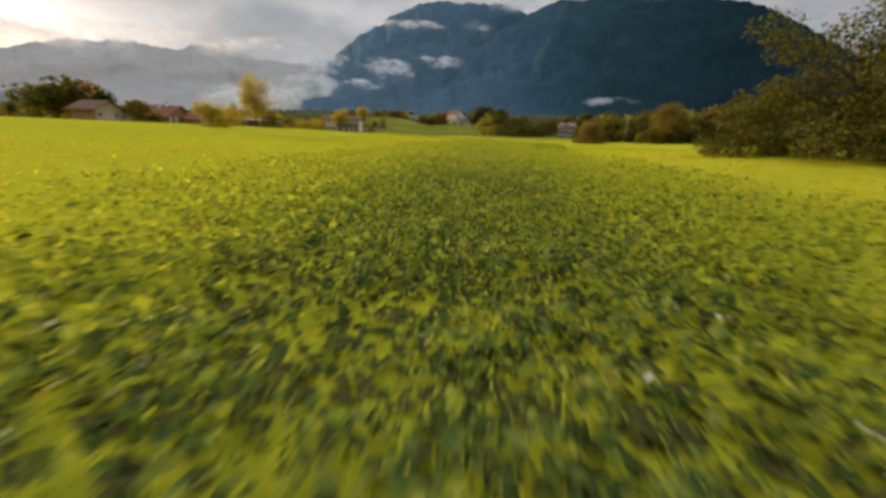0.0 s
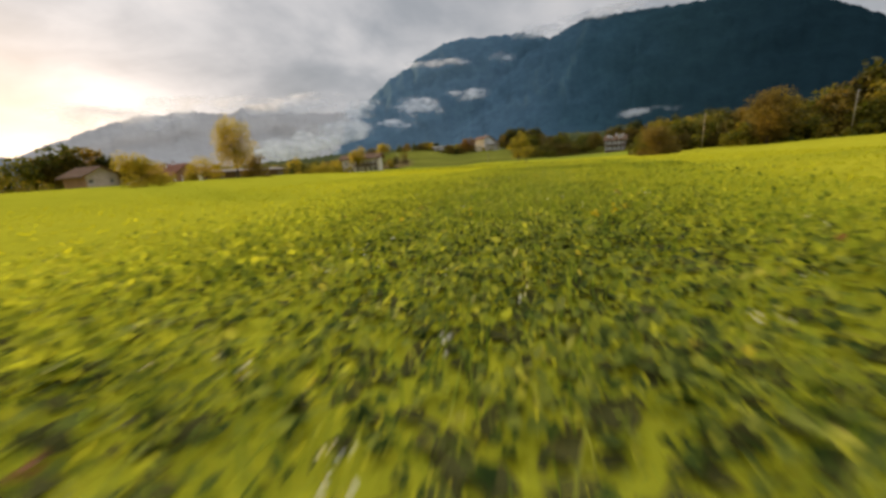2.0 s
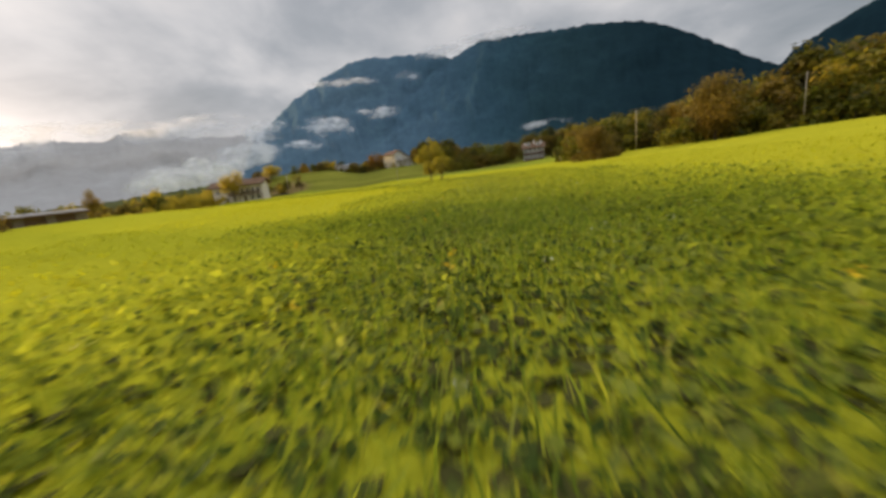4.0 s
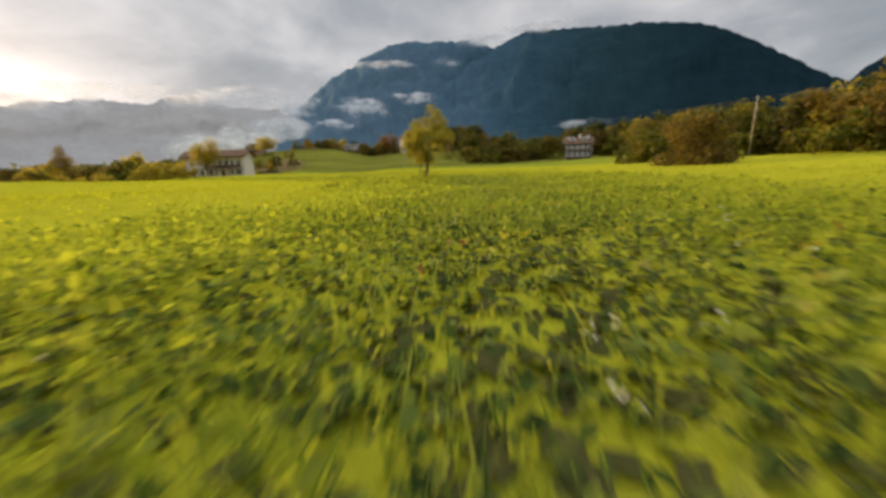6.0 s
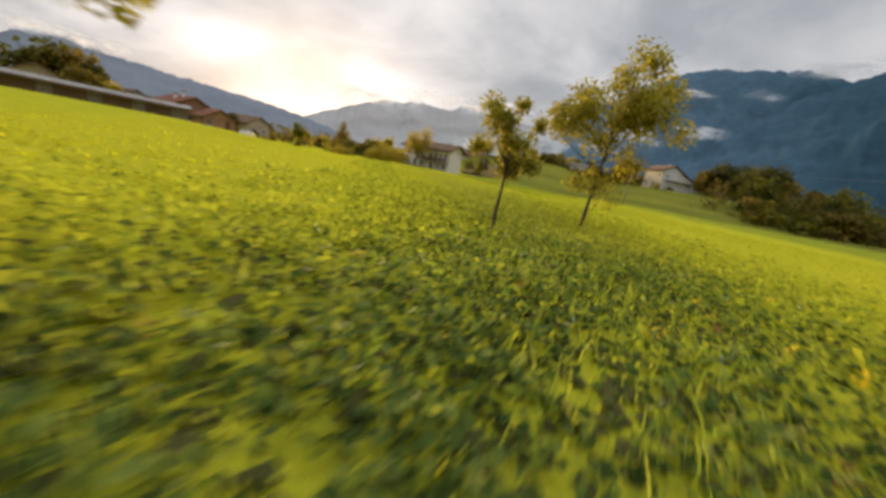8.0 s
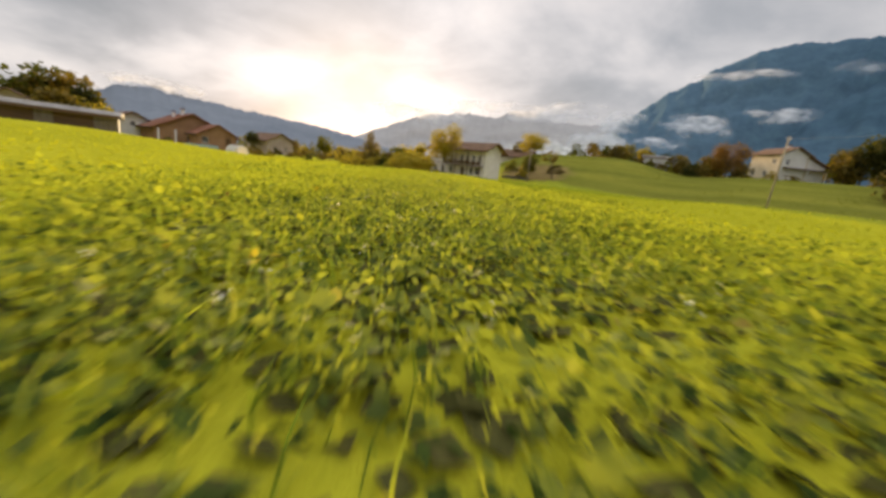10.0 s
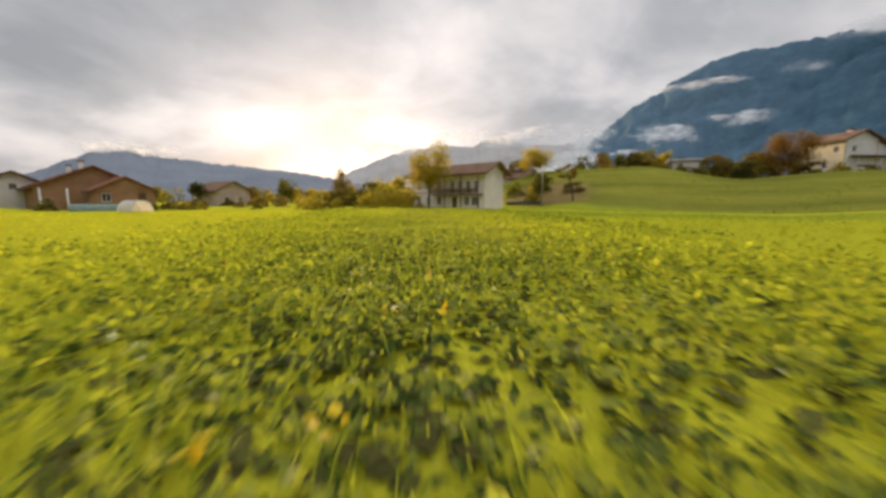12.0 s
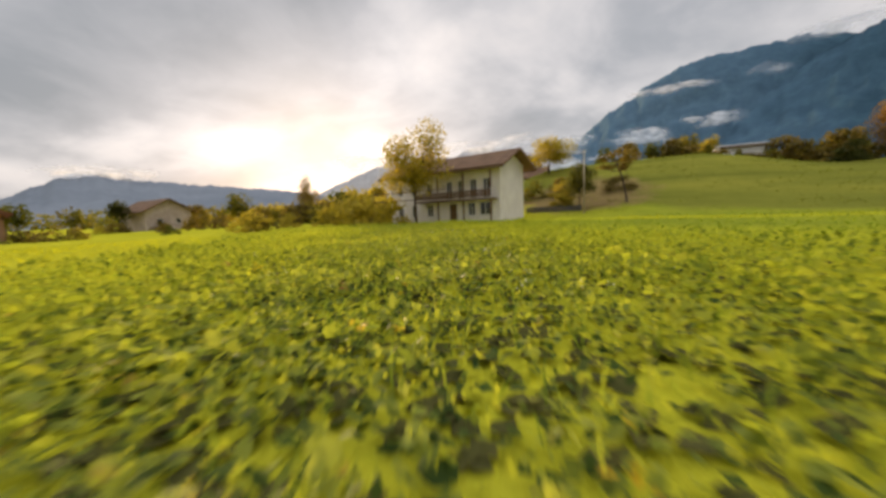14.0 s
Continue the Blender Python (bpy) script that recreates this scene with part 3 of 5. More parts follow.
for az, el, wide, tall, r, lean in ((26.5, 3.5, 11, 2.6, 2200, 0.1), (28.6, 3.2, 9, 2.3, 2050, 0.1), (31.5, 2.6, 5, 1.6, 2000, 0.1), (24.5, 4.8, 6, 2.0, 2150, 0.3), (16.0, 9.2, 4, 1.6, 2500, 0.0), (8.0, 8.8, 5, 1.5, 2700, 0.1), (19.5, 5.9, 7, 2.2, 2350, 0.5), (16.3, 8.4, 5.5, 2.0, 2700, 0.0), (8.3, 8.4, 8, 2.2, 2850, 0.1),
                                     (1.2, 9.8, 6.2, 1.2, 2950, 0.2), (4.8, 14.1, 8.5, 1.1, 3500, 0.0), (-4.0, 14.1, 4.2, 1.7, 3450, 0.1), (12, 6.3, 8, 1.3, 2600, 0.0),
                                     (-23.2, 5.1, 8, 0.8, 1900, 0.15), (-17, 17.4, 11, 1.5, 3500, 0.0), (-9, 16.6, 8, 1.6, 3600, 0.0), (33, 9.2, 20, 2.0, 3650, 0.0),
                                     (22, 9.4, 12, 2.6, 3600, 0.0), (45, 7.7, 12, 1.7, 3650, -0.2), (78, 6.0, 9, 1.3, 3300, 0.0)):
    cloud_bank(az, el, wide, tall, r, int(az * 3) + 50, lean)

# ---------------- plants: leaf arrays ----------------


def spin(yaw, pitch, roll):
    """Rotation matrices (n, 3, 3): length axis x turned to yaw, lifted by pitch, rolled round itself."""
    cy, sy, cp, sp, cr, sr = np.cos(yaw), np.sin(yaw), np.cos(pitch), np.sin(pitch), np.cos(roll), np.sin(roll)
    x = np.stack([cy * cp, sy * cp, sp], -1)
    side = np.stack([-sy, cy, np.zeros_like(cy)], -1)
    up = np.cross(x, side)
    y = side * cr[:, None] + up * sr[:, None]
    z = np.cross(x, y)
    return np.stack([x, y, z], -1)


LEAF6 = np.array([(0, 0, 0), (0.28, 0.30, 0.07), (0.68, 0.27, 0.05), (1, 0, -0.06), (0.68, -0.27, 0.05), (0.28, -0.30, 0.07)])
QUAD6 = np.array([(0, 1, 2, 3), (0, 3, 4, 5)])
LEAF4 = np.array([(0, 0, 0), (0.5, 0.33, 0.06), (1, 0, -0.04), (0.5, -0.33, 0.06)])
QUAD4 = np.array([(0, 3, 2, 1)])
BLADE = np.array([(0, 0.5, 0), (0, -0.5, 0), (0.55, -0.4, 0.04), (0.55, 0.4, 0.04), (1, 0.06, -0.10), (1, -0.06, -0.10)])
QUADB = np.array([(0, 1, 2, 3), (3, 2, 5, 4)])


def leaves(pos, rot, size, wide, shape, quad):
    """Vertices and quads of many leaves of one shape."""
    loc = shape[None] * np.stack([size, size * wide, size], -1)[:, None, :]
    v = np.einsum("nij,nkj->nki", rot, loc) + pos[:, None, :]
    q = quad[None] + (np.arange(len(pos)) * len(shape))[:, None, None]
    return v.reshape(-1, 3), q.reshape(-1, 4)


# the strip of meadow that is passed closely
LINE = np.array([(-1, -6), (0.6, 6), (2.2, 23), (4.3, 41), (8, 57), (11.6, 70), (14.9, 84), (15.7, 96), (14.2, 105), (8, 114), (0, 122.5), (-11.5, 135), (-21.5, 146), (-33, 159), (-43, 170)], float)
SEG = np.linalg.norm(np.diff(LINE, axis=0), axis=1)
CUM = np.concatenate([[0], np.cumsum(SEG)])


MIDS = np.stack([np.interp(np.arange(0, CUM[-1], 1.0), CUM, LINE[:, 0]), np.interp(np.arange(0, CUM[-1], 1.0), CUM, LINE[:, 1])], -1)


def strip(rng, n, lo, hi, sigma=0.0):
    """Places beside the line, evenly between two distances, or thinning out with patchy width."""
    s = rng.uniform(0, CUM[-1], n)
    x, y = np.interp(s, CUM, LINE[:, 0]), np.interp(s, CUM, LINE[:, 1])
    d = 5.0
    tx = np.interp(s + d, CUM, LINE[:, 0]) - np.interp(s - d, CUM, LINE[:, 0])
    ty = np.interp(s + d, CUM, LINE[:, 1]) - np.interp(s - d, CUM, LINE[:, 1])
    l = np.hypot(tx, ty)
    u = rng.uniform(lo, hi, n) * rng.choice([-1, 1], n)
    if sigma:
        side = np.sign(u)
        u = side * np.abs(rng.normal(0, 1, n)) * sigma * (0.45 + 1.1 * fbm(s / 6.0, side * 3.0 + 7, 77, 2))
        u = np.clip(u, -9.5, 9.5)
    return x - ty / l * u, y + tx / l * u


def meadow():
    rng = np.random.default_rng(7)
    length = CUM[-1]
    made = []
    # where the meadow is grassy: the middle stretch, less at both ends
    def grassy(x, y):
        return ss((y - 22) / 14) * (1 - ss((y - 84) / 12)) + 0.25 * ss((y - 112) / 10) * (1 - ss((y - 128) / 8))
    # broad herb leaves in clumps with gaps between, thinning out into the sward
    for n, lo, hi, sigma, far, s0, s1, shape, quad, mat, gap in ((int(length * 640), 0, 1, 3.0, False, 0.065, 0.135, LEAF6, QUAD6, M_HERB, 0.47),
                                                               (int(length * 1400), 0, 1, 3.0, False, 0.045, 0.10, LEAF4, QUAD4, M_HERB, 0.42),
                                                               (int(length * 1650), 0, 1, 4.0, True, 0.09, 0.17, LEAF4, QUAD4, M_HERB_FAR, 0.38),
                                                               (int(length * 2 * 8.4 * 27), 0.8, 9.2, 0.0, None, 0.08, 0.15, LEAF4, QUAD4, M_SWARD, 0.30)):
        x, y = strip(rng, n, lo, hi, sigma)
        clump = fbm(x / 0.42, y / 0.42, 5, 2)
        keep = clump + rng.normal(0, 0.10, n) > gap
        if far is not None:
            off = np.min(np.hypot(x[:, None] - MIDS[None, :, 0], y[:, None] - MIDS[None, :, 1]), axis=1)
            off = off + rng.normal(0, 0.6, n)
            keep &= (off > 2.6) if far else (off <= 3.0)
            if not far:
                keep &= rng.random(n) > 0.55 * grassy(x, y)
        else:
            off = np.min(np.hypot(x[:, None] - MIDS[None, :, 0], y[:, None] - MIDS[None, :, 1]), axis=1)
            keep &= rng.random(n) < 0.25 + 0.75 * ss((off - 2.2) / 5.0)
        x, y, clump = x[keep], y[keep], clump[keep]
        n = len(x)
        tall = 0.11 + 0.58 * np.clip(clump - 0.36, 0, 1) + 0.16 * (fbm(x / 3, y / 3, 8, 2) - 0.5)
        lift = rng.random(n) ** 0.45
        z = height(x, y) + np.clip(tall * (0.45 if far is None else 1.0), 0.04, 0.45) * lift
        rot = spin(rng.uniform(0, 6.283, n), rng.normal(0.2, 0.25, n) if far is None else rng.normal(0.45, 0.3 if far else 0.45, n), rng.normal(0, 0.25 if far is None else 0.45, n))
        size = rng.uniform(s0, s1, n) * (0.75 + 0.5 * fbm(x / 1.7, y / 1.7, 15, 2))
        made.append(("meadow_herbs", *leaves(np.stack([x, y, z], -1), rot, size, rng.uniform(0.75, 1.45, n), shape, quad), mat, "dense broad-leaved meadow herbs in green and yellow", "herbs"))
    # low leaves with the shade below the taller plants put into their colour
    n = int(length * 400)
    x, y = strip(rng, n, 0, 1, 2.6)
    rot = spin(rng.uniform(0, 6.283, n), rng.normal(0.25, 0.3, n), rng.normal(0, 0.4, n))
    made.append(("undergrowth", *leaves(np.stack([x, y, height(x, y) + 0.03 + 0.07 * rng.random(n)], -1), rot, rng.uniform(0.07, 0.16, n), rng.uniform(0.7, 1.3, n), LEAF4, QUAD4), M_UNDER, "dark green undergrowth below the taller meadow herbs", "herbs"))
    # dead leaves close to the soil; the gaps' shade is put into their colour
    n = int(length * 170)
    x, y = strip(rng, n, 0, 1, 2.4)
    rot = spin(rng.uniform(0, 6.283, n), rng.normal(0.0, 0.15, n), rng.normal(0, 0.2, n))
    made.append(("leaf_litter", *leaves(np.stack([x, y, height(x, y) + 0.035], -1), rot, rng.uniform(0.14, 0.26, n), rng.uniform(0.9, 1.5, n), LEAF4, QUAD4), M_LITTER, "brown dead leaves and soil under the meadow plants", "litter"))
    # grass blades
    for lo, hi, dens, h0, h1, w in ((0, 2.0, 165, 0.16, 0.46, 0.040), (2.0, 4.2, 85, 0.16, 0.40, 0.050), (4.2, 8, 24, 0.16, 0.32, 0.07)):
        n = int(length * 2 * (hi - lo) * dens)
        x, y = strip(rng, n, lo, hi)
        keep = fbm(x / 3.1, y / 3.1, 21, 3) + rng.normal(0, 0.12, n) > 0.40
        keep &= rng.random(n) < 0.30 + 0.70 * grassy(x, y)
        x, y = x[keep], y[keep]
        n = len(x)
        rot = spin(rng.uniform(0, 6.283, n), rng.normal(1.15, 0.24, n), rng.normal(0, 0.5, n))
        size = rng.uniform(h0, h1, n)
        made.append(("meadow_grass", *leaves(np.stack([x, y, height(x, y)], -1), rot, size, np.full(n, w), BLADE, QUADB), M_BLADE, "thin green and straw-coloured grass blades", "grass"))
    # fine sunlit tips and seed heads that stand above the leaves
    for lo, hi, dens, s0, s1 in ((0, 2.0, 120, 0.026, 0.048), (2.0, 5.5, 55, 0.045, 0.08)):
        n = int(length * 2 * (hi - lo) * dens)
        x, y = strip(rng, n, lo, hi)
        z = height(x, y) + 0.33 + 0.30 * (fbm(x / 2.2, y / 2.2, 51, 3) - 0.5) + 0.10 * rng.random(n)
        rot = spin(rng.uniform(0, 6.283, n), rng.normal(1.0, 0.35, n), rng.normal(0, 0.8, n))
        made.append(("grass_tips", *leaves(np.stack([x, y, z], -1), rot, rng.uniform(s0, s1, n), rng.uniform(0.35, 0.8, n), LEAF4, QUAD4), M_TIP, "fine yellow-green grass tips above the meadow herbs", "grass"))
    # coarser tufts farther out
    n = int(length * 2 * 22 * 5)
    x, y = strip(rng, n, 8.5, 30)
    rot = spin(rng.uniform(0, 6.283, n), rng.normal(0.3, 0.25, n), rng.normal(0, 0.3, n))
    z = height(x, y) + 0.12 * rng.random(n) * fbm(x / 1.2, y / 1.2, 5, 3)
    made.append(("meadow_tufts", *leaves(np.stack([x, y, z], -1), rot, rng.uniform(0.12, 0.24, n), rng.uniform(0.7, 1.1, n), LEAF4, QUAD4), M_SWARD, "sunlit tufts of meadow plants", "grass"))
    # wider field, sparse and low
    n = 30000
    x, y = rng.uniform(-75, 70, n), rng.uniform(0, 186, n)
    rot = spin(rng.uniform(0, 6.283, n), rng.normal(0.35, 0.25, n), rng.normal(0, 0.3, n))
    z = height(x, y) - 0.03
    made.append(("field_tufts", *leaves(np.stack([x, y, z], -1), rot, rng.uniform(0.12, 0.24, n), rng.uniform(0.7, 1.2, n), LEAF4, QUAD4), M_SWARD, "yellow-green tufts over the wider field", "grass"))
    # the greener pasture on the hill
    n = 26000
    x, y = rng.uniform(-60, 45, n), rng.uniform(184, 236, n)
    rot = spin(rng.uniform(0, 6.283, n), rng.normal(0.5, 0.3, n), rng.normal(0, 0.3, n))
    keep = fbm(x / 5, y / 2.5, 91, 3) > 0.45
    x, y, rot = x[keep], y[keep], rot[keep]
    n = len(x)
    made.append(("pasture_tufts", *leaves(np.stack([x, y, height(x, y) - 0.03], -1), rot, rng.uniform(0.12, 0.30, n), rng.uniform(0.6, 1.1, n), LEAF4, QUAD4), M_PASTURE, "short green grass tufts on the hill pasture", "grass"))
    # white and yellow flower heads
    for name, mat, n, s0, s1, label in (("white_flowers", M_PETAL, 1100, 0.022, 0.045, "small white clover and umbel flower heads"), ("yellow_leaves", M_YELLOW, 420, 0.05, 0.10, "scattered yellowed leaves and flowers"), ("rusty_leaves", M_RUSTY, 200, 0.04, 0.09, "scattered rust-red withered dock leaves")):
        x, y = strip(rng, n, 0, 4)
        keep = fbm(x / 2.3, y / 2.3, 33 + n, 2) > 0.5
        x, y = x[keep], y[keep]
        per = 5
        x, y = np.repeat(x, per) + rng.normal(0, 0.03, len(x) * per), np.repeat(y, per) + rng.normal(0, 0.03, len(y) * per)
        n2 = len(x)
        z = height(x, y) + 0.26 + rng.normal(0, 0.03, n2)
        rot = spin(rng.uniform(0, 6.283, n2), rng.normal(0.2, 0.5, n2), rng.normal(0, 0.5, n2))
        made.append((name, *leaves(np.stack([x, y, z], -1), rot, rng.uniform(s0, s1, n2), rng.uniform(0.8, 1.3, n2), LEAF6, QUAD6), mat, label, "flowers"))
    for name, v, q, mat, label, cat in made:
        if mat is M_HERB:
            # lush darker plants grow over the first stretch and round the fruit trees
            k, m = (len(LEAF6), QUAD6) if len(v) // len(LEAF6) * len(QUAD6) == len(q) and len(v) % len(LEAF6) == 0 and len(q) % 2 == 0 and q[1, 0] == 0 else (len(LEAF4), QUAD4)
            c = v.reshape(-1, k, 3)[:, 0]
            deep = 1 - ss((c[:, 1] - 9) / 12) + 0.6 * ss((c[:, 1] - 84) / 6) * (1 - ss((c[:, 1] - 104) / 6)) + 0.3 - 0.25 * ss((c[:, 1] - 104) / 10)
            deep = deep + 1.2 * (fbm(c[:, 0] / 2.5, c[:, 1] / 2.5, 83, 3) - 0.5) > rng.random(len(c)) * 0.5 + 0.35
            for some, material_, tag in ((deep, M_HERB_DEEP, "lush deep green broad-leaved meadow herbs"), (~deep, M_HERB, label)):
                g = v.reshape(-1, k, 3)[some].reshape(-1, 3)
                qq = (m[None] + (np.arange(len(g) // k) * k)[:, None, None]).reshape(-1, 4)
                tagged(arrays(name, g, qq, material_), tag, cat, kind="stuff")
            continue
        if mat in (M_SWARD, M_HERB_FAR):
            # the uncut strip before the hill carries greener leaves
            k = len(LEAF4)
            c = v.reshape(-1, k, 3)[:, 0]
            lush = np.clip((c[:, 1] - 156 + 0.30 * c[:, 0] + 14 * (fbm(c[:, 0] / 20, c[:, 1] / 20, 64, 2) - 0.5)) * 0.14, 0, 1) * np.clip((c[:, 0] + 40) * 0.07, 0, 1)
            lush = (lush > rng.random(len(c))) & (np.abs(c[:, 1] - 178.5 + 0.06 * c[:, 0]) > 3.0)
            if lush.any():
                g = v.reshape(-1, k, 3)[lush].reshape(-1, 3)
                tagged(arrays("strip_grass", g, np.arange(len(g)).reshape(-1, k), M_STRIP), "lush green uncut grass before the hill", "grass", kind="stuff")
                v = v.reshape(-1, k, 3)[~lush].reshape(-1, 3)
                q = np.arange(len(v)).reshape(-1, k)
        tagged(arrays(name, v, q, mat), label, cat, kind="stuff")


meadow()

# ---------------- trees ----------------


def limb_points(a, b, bend, rng, n=4):
    a, b = np.array(a, float), np.array(b, float)
    side = rng.normal(0, 1, 3) * bend
    return [tuple(a + (b - a) * t + side * math.sin(math.pi * t)) for t in np.linspace(0, 1, n)]


def tree(name, m, tall, crown, trunk_r, clear, leaf, count, mat, seed, label, lobes=22, open_crown=0.0, lean=(0, 0), category="tree", fork=False, limbs=True, boughs=(), clump=0.42):
    """A tapered trunk with limbs and a crown of many leaves in uneven clusters. crown: radii x, y; clear: free height of the trunk."""
    rng = np.random.default_rng(seed)
    t = thing(name, m, label, category)
    bm = bmesh.new()
    top = (lean[0], lean[1], clear + (tall - clear) * 0.45)
    mid = (lean[0] * 0.4 + rng.normal(0, 0.03), lean[1] * 0.4, clear * 0.8)
    tube(bm, [(0, 0, -0.3), (0, 0, 0.03), (lean[0] * 0.1, lean[1] * 0.1, 0.25 * clear), mid, top], [trunk_r * 1.7, trunk_r * 1.35, trunk_r, trunk_r * 0.8, trunk_r * 0.3], 9)
    if fork:
        tube(bm, [(-0.06, 0.02, -0.2), (-0.09, 0.02, 0.3), (-0.10, 0.03, 0.6), (-0.22, 0.1, 1.3)], [trunk_r * 0.6, trunk_r * 0.45, trunk_r * 0.35, trunk_r * 0.12], 8)
    cz, rz = (clear + tall) / 2, (tall - clear) / 2
    centres = []
    while len(centres) < lobes:
        p = rng.uniform(-1, 1, 3)
        if 0.12 < np.linalg.norm(p) < 0.95:
            centres.append(p)
    centres = np.array(centres) * np.array([crown[0], crown[1], rz]) * 0.82 + np.array([lean[0], lean[1], cz])
    if clear < 0.15:
        low = np.arange(1, lobes, 3)
        turn = rng.uniform(0, 6.283, len(low))
        centres[low] = np.stack([lean[0] + np.cos(turn) * crown[0] * 0.78, lean[1] + np.sin(turn) * crown[1] * 0.78, tall * rng.uniform(0.04, 0.2, len(low))], -1)
    for k, c in enumerate(boughs):
        centres[2 * k] = c
    if limbs:
        for c in centres[:: 1 if lobes < 26 else 2]:
            s = rng.uniform(0.35, 0.95)
            start = tuple(np.array(mid) + (np.array(top) - np.array(mid)) * s)
            tube(bm, limb_points(start, c, 0.06 * tall / 4, rng), [trunk_r * 0.42, trunk_r * 0.28, trunk_r * 0.17, trunk_r * 0.06], 5)
    part("trunk", bm, M_BARK, t)
    k = rng.integers(0, lobes, count)
    spread = np.array([crown[0], crown[1], rz * 0.85]) * (clump if open_crown == 0 else 0.24)
    d = rng.normal(0, 1, (count, 3))
    d /= np.linalg.norm(d, axis=1)[:, None]
    pos = centres[k] + d * spread * (rng.random((count, 1)) ** (0.35 if open_crown == 0 else 0.6)) * (0.75 + 0.5 * rng.random(lobes))[k][:, None]
    pos[:, 2] = np.maximum(pos[:, 2], clear * 0.7 + 0.05 * rng.random(count))
    rot = spin(rng.uniform(0, 6.283, count), rng.normal(-0.2, 0.6, count), rng.normal(0, 0.6, count))
    v, q = leaves(pos, rot, rng.uniform(0.6, 1.3, count) * leaf, rng.uniform(0.8, 1.3, count), LEAF6 if open_crown else LEAF4, QUAD6 if open_crown else QUAD4)
    arrays("crown", v, q, mat, t)
    return t


def at(x, y, dz=0.0, turn=0.0, scale=1.0, squash=1.0):
    return pose(x, y, float(height(x, y)) + dz, 0, 0, turn) @ Matrix.Diagonal((scale, scale, scale * squash, 1))


tree("fruit_tree", at(11.8, 95.3), 3.9, (1.75, 1.7), 0.085, 0.85, 0.095, 6800, M_FRUIT_LEAF, 3, "young fruit tree with a leaning trunk and sparse yellowing leaves", 30, 1.0, (0.16, 0.05), fork=True, boughs=((0.7, 1.55, 2.0), (0.3, 1.75, 1.95), (1.0, 1.35, 2.05), (0.1, 0.1, 1.25), (-0.3, 0.2, 1.45), (0.35, -0.2, 1.4), (0.1, -0.3, 1.7)))
tree("fruit_tree", at(11.4, 105.6, -0.08), 4.3, (1.3, 1.2), 0.06, 1.0, 0.10, 5000, M_FRUIT_LEAF, 5, "slim young fruit tree with light green leaves", 20, 1.0, (0.10, 0.0))
tree("fruit_tree", at(12.2, 112.9, -0.08), 8.4, (3.2, 2.9), 0.085, 1.5, 0.14, 11500, M_FRUIT_LEAF, 8, "taller fruit tree with a thin trunk and wide airy crown", 42, 1.0, (0.3, 0.1), boughs=((0.6, 0.3, 1.9), (-0.7, 0.2, 2.1), (0.2, -0.6, 2.3)))
tree("broadleaf_tree", at(-45.5, 93.4), 12.2, (4.0, 3.8), 0.24, 1.0, 0.26, 11000, M_GOLD_LEAF, 12, "tall full golden-leaved tree at the meadow edge", 30)
tree("shrub", at(-50.5, 91), 5.0, (3.4, 3.0), 0.12, 0.05, 0.24, 4200, M_GOLD_LEAF, 15, "low golden shrub beside the tall tree", 18, category="shrub")
tree("shrub", at(-42.5, 96), 4.4, (3.2, 3.0), 0.12, 0.05, 0.24, 3800, M_BROWN_LEAF, 34, "brownish shrub at the foot of the tall tree", 18, category="shrub")
tree("shrub", at(-40, 66), 4.4, (3.2, 2.8), 0.12, 0.02, 0.22, 5200, M_GOLD_LEAF, 14, "rounded golden shrub standing in the meadow", 24, category="shrub")
tree("large_bush", at(22.9, 20.9), 7.8, (5.5, 5.4), 0.3, 0.0, 0.18, 21000, M_BUSH_LEAF, 16, "huge olive and brown bush overhanging the meadow edge", 64, category="bush", boughs=((-4.4, 2.4, 6.9), (-4.0, 2.0, 6.2), (-3.6, 1.8, 5.6)), clump=0.25)
for sx, sy, st, sr, sk in ((18.9, 23.9, 3.6, 2.3, 61), (21.5, 19.8, 3.4, 2.4, 62), (24.0, 17.2, 3.6, 2.6, 63), (21.0, 25.6, 4.2, 2.4, 64)):
    tree("shrub", at(sx, sy, -0.1), st, (sr, sr), 0.08, 0.0, 0.15, 5200, M_BUSH_LEAF, sk, "dense olive shrub closing the foot of the big bush", 30, category="shrub", clump=0.30)
tree("broadleaf_tree", at(27.5, 20.5), 14, (6.2, 6.0), 0.35, 0.6, 0.24, 15000, M_BUSH_LEAF, 17, "tall olive tree rising out of the big bush", 56, clump=0.24)
tree("round_bush", at(45.1, 115.3), 6.5, (4.1, 4.0), 0.2, 0.1, 0.36, 8500, M_BROWN_LEAF, 18, "broad rust-brown rounded bush beside the field", 30, category="bush")
tree("broadleaf_tree", at(62, 106), 10.5, (5.4, 5.2), 0.25, 0.9, 0.42, 7000, M_BROWN_LEAF, 19, "rust-brown tree beside the power line", 28)
tree("broadleaf_tree", at(-47.6, 176.6), 10.0, (4.0, 3.2), 0.17, 2.0, 0.26, 7600, M_GOLD_LEAF, 22, "bright yellow-green tree growing before the old house", 24, boughs=((2.2, 0, 9.6), (2.6, 0.2, 8.8)))
tree("garden_tree", at(-34.0, 190), 5.4, (2.3, 2.2), 0.10, 1.5, 0.20, 4200, M_BUSH_LEAF, 24, "small dark round-crowned tree beside the pole", 20)
tree("garden_tree", at(-29.4, 192.5), 6.4, (3.0, 2.4), 0.13, 3.4, 0.22, 1500, M_AUTUMN_LEAF, 25, "leaning bare-limbed tree with rusty leaves", 14, 1.0, (-1.2, 0))
tree("garden_tree", at(-44.5, 209), 6.6, (4.6, 3.8), 0.16, 1.2, 0.26, 7000, M_GOLD_LEAF, 33, "broad golden-brown tree on the slope behind the house", 28)
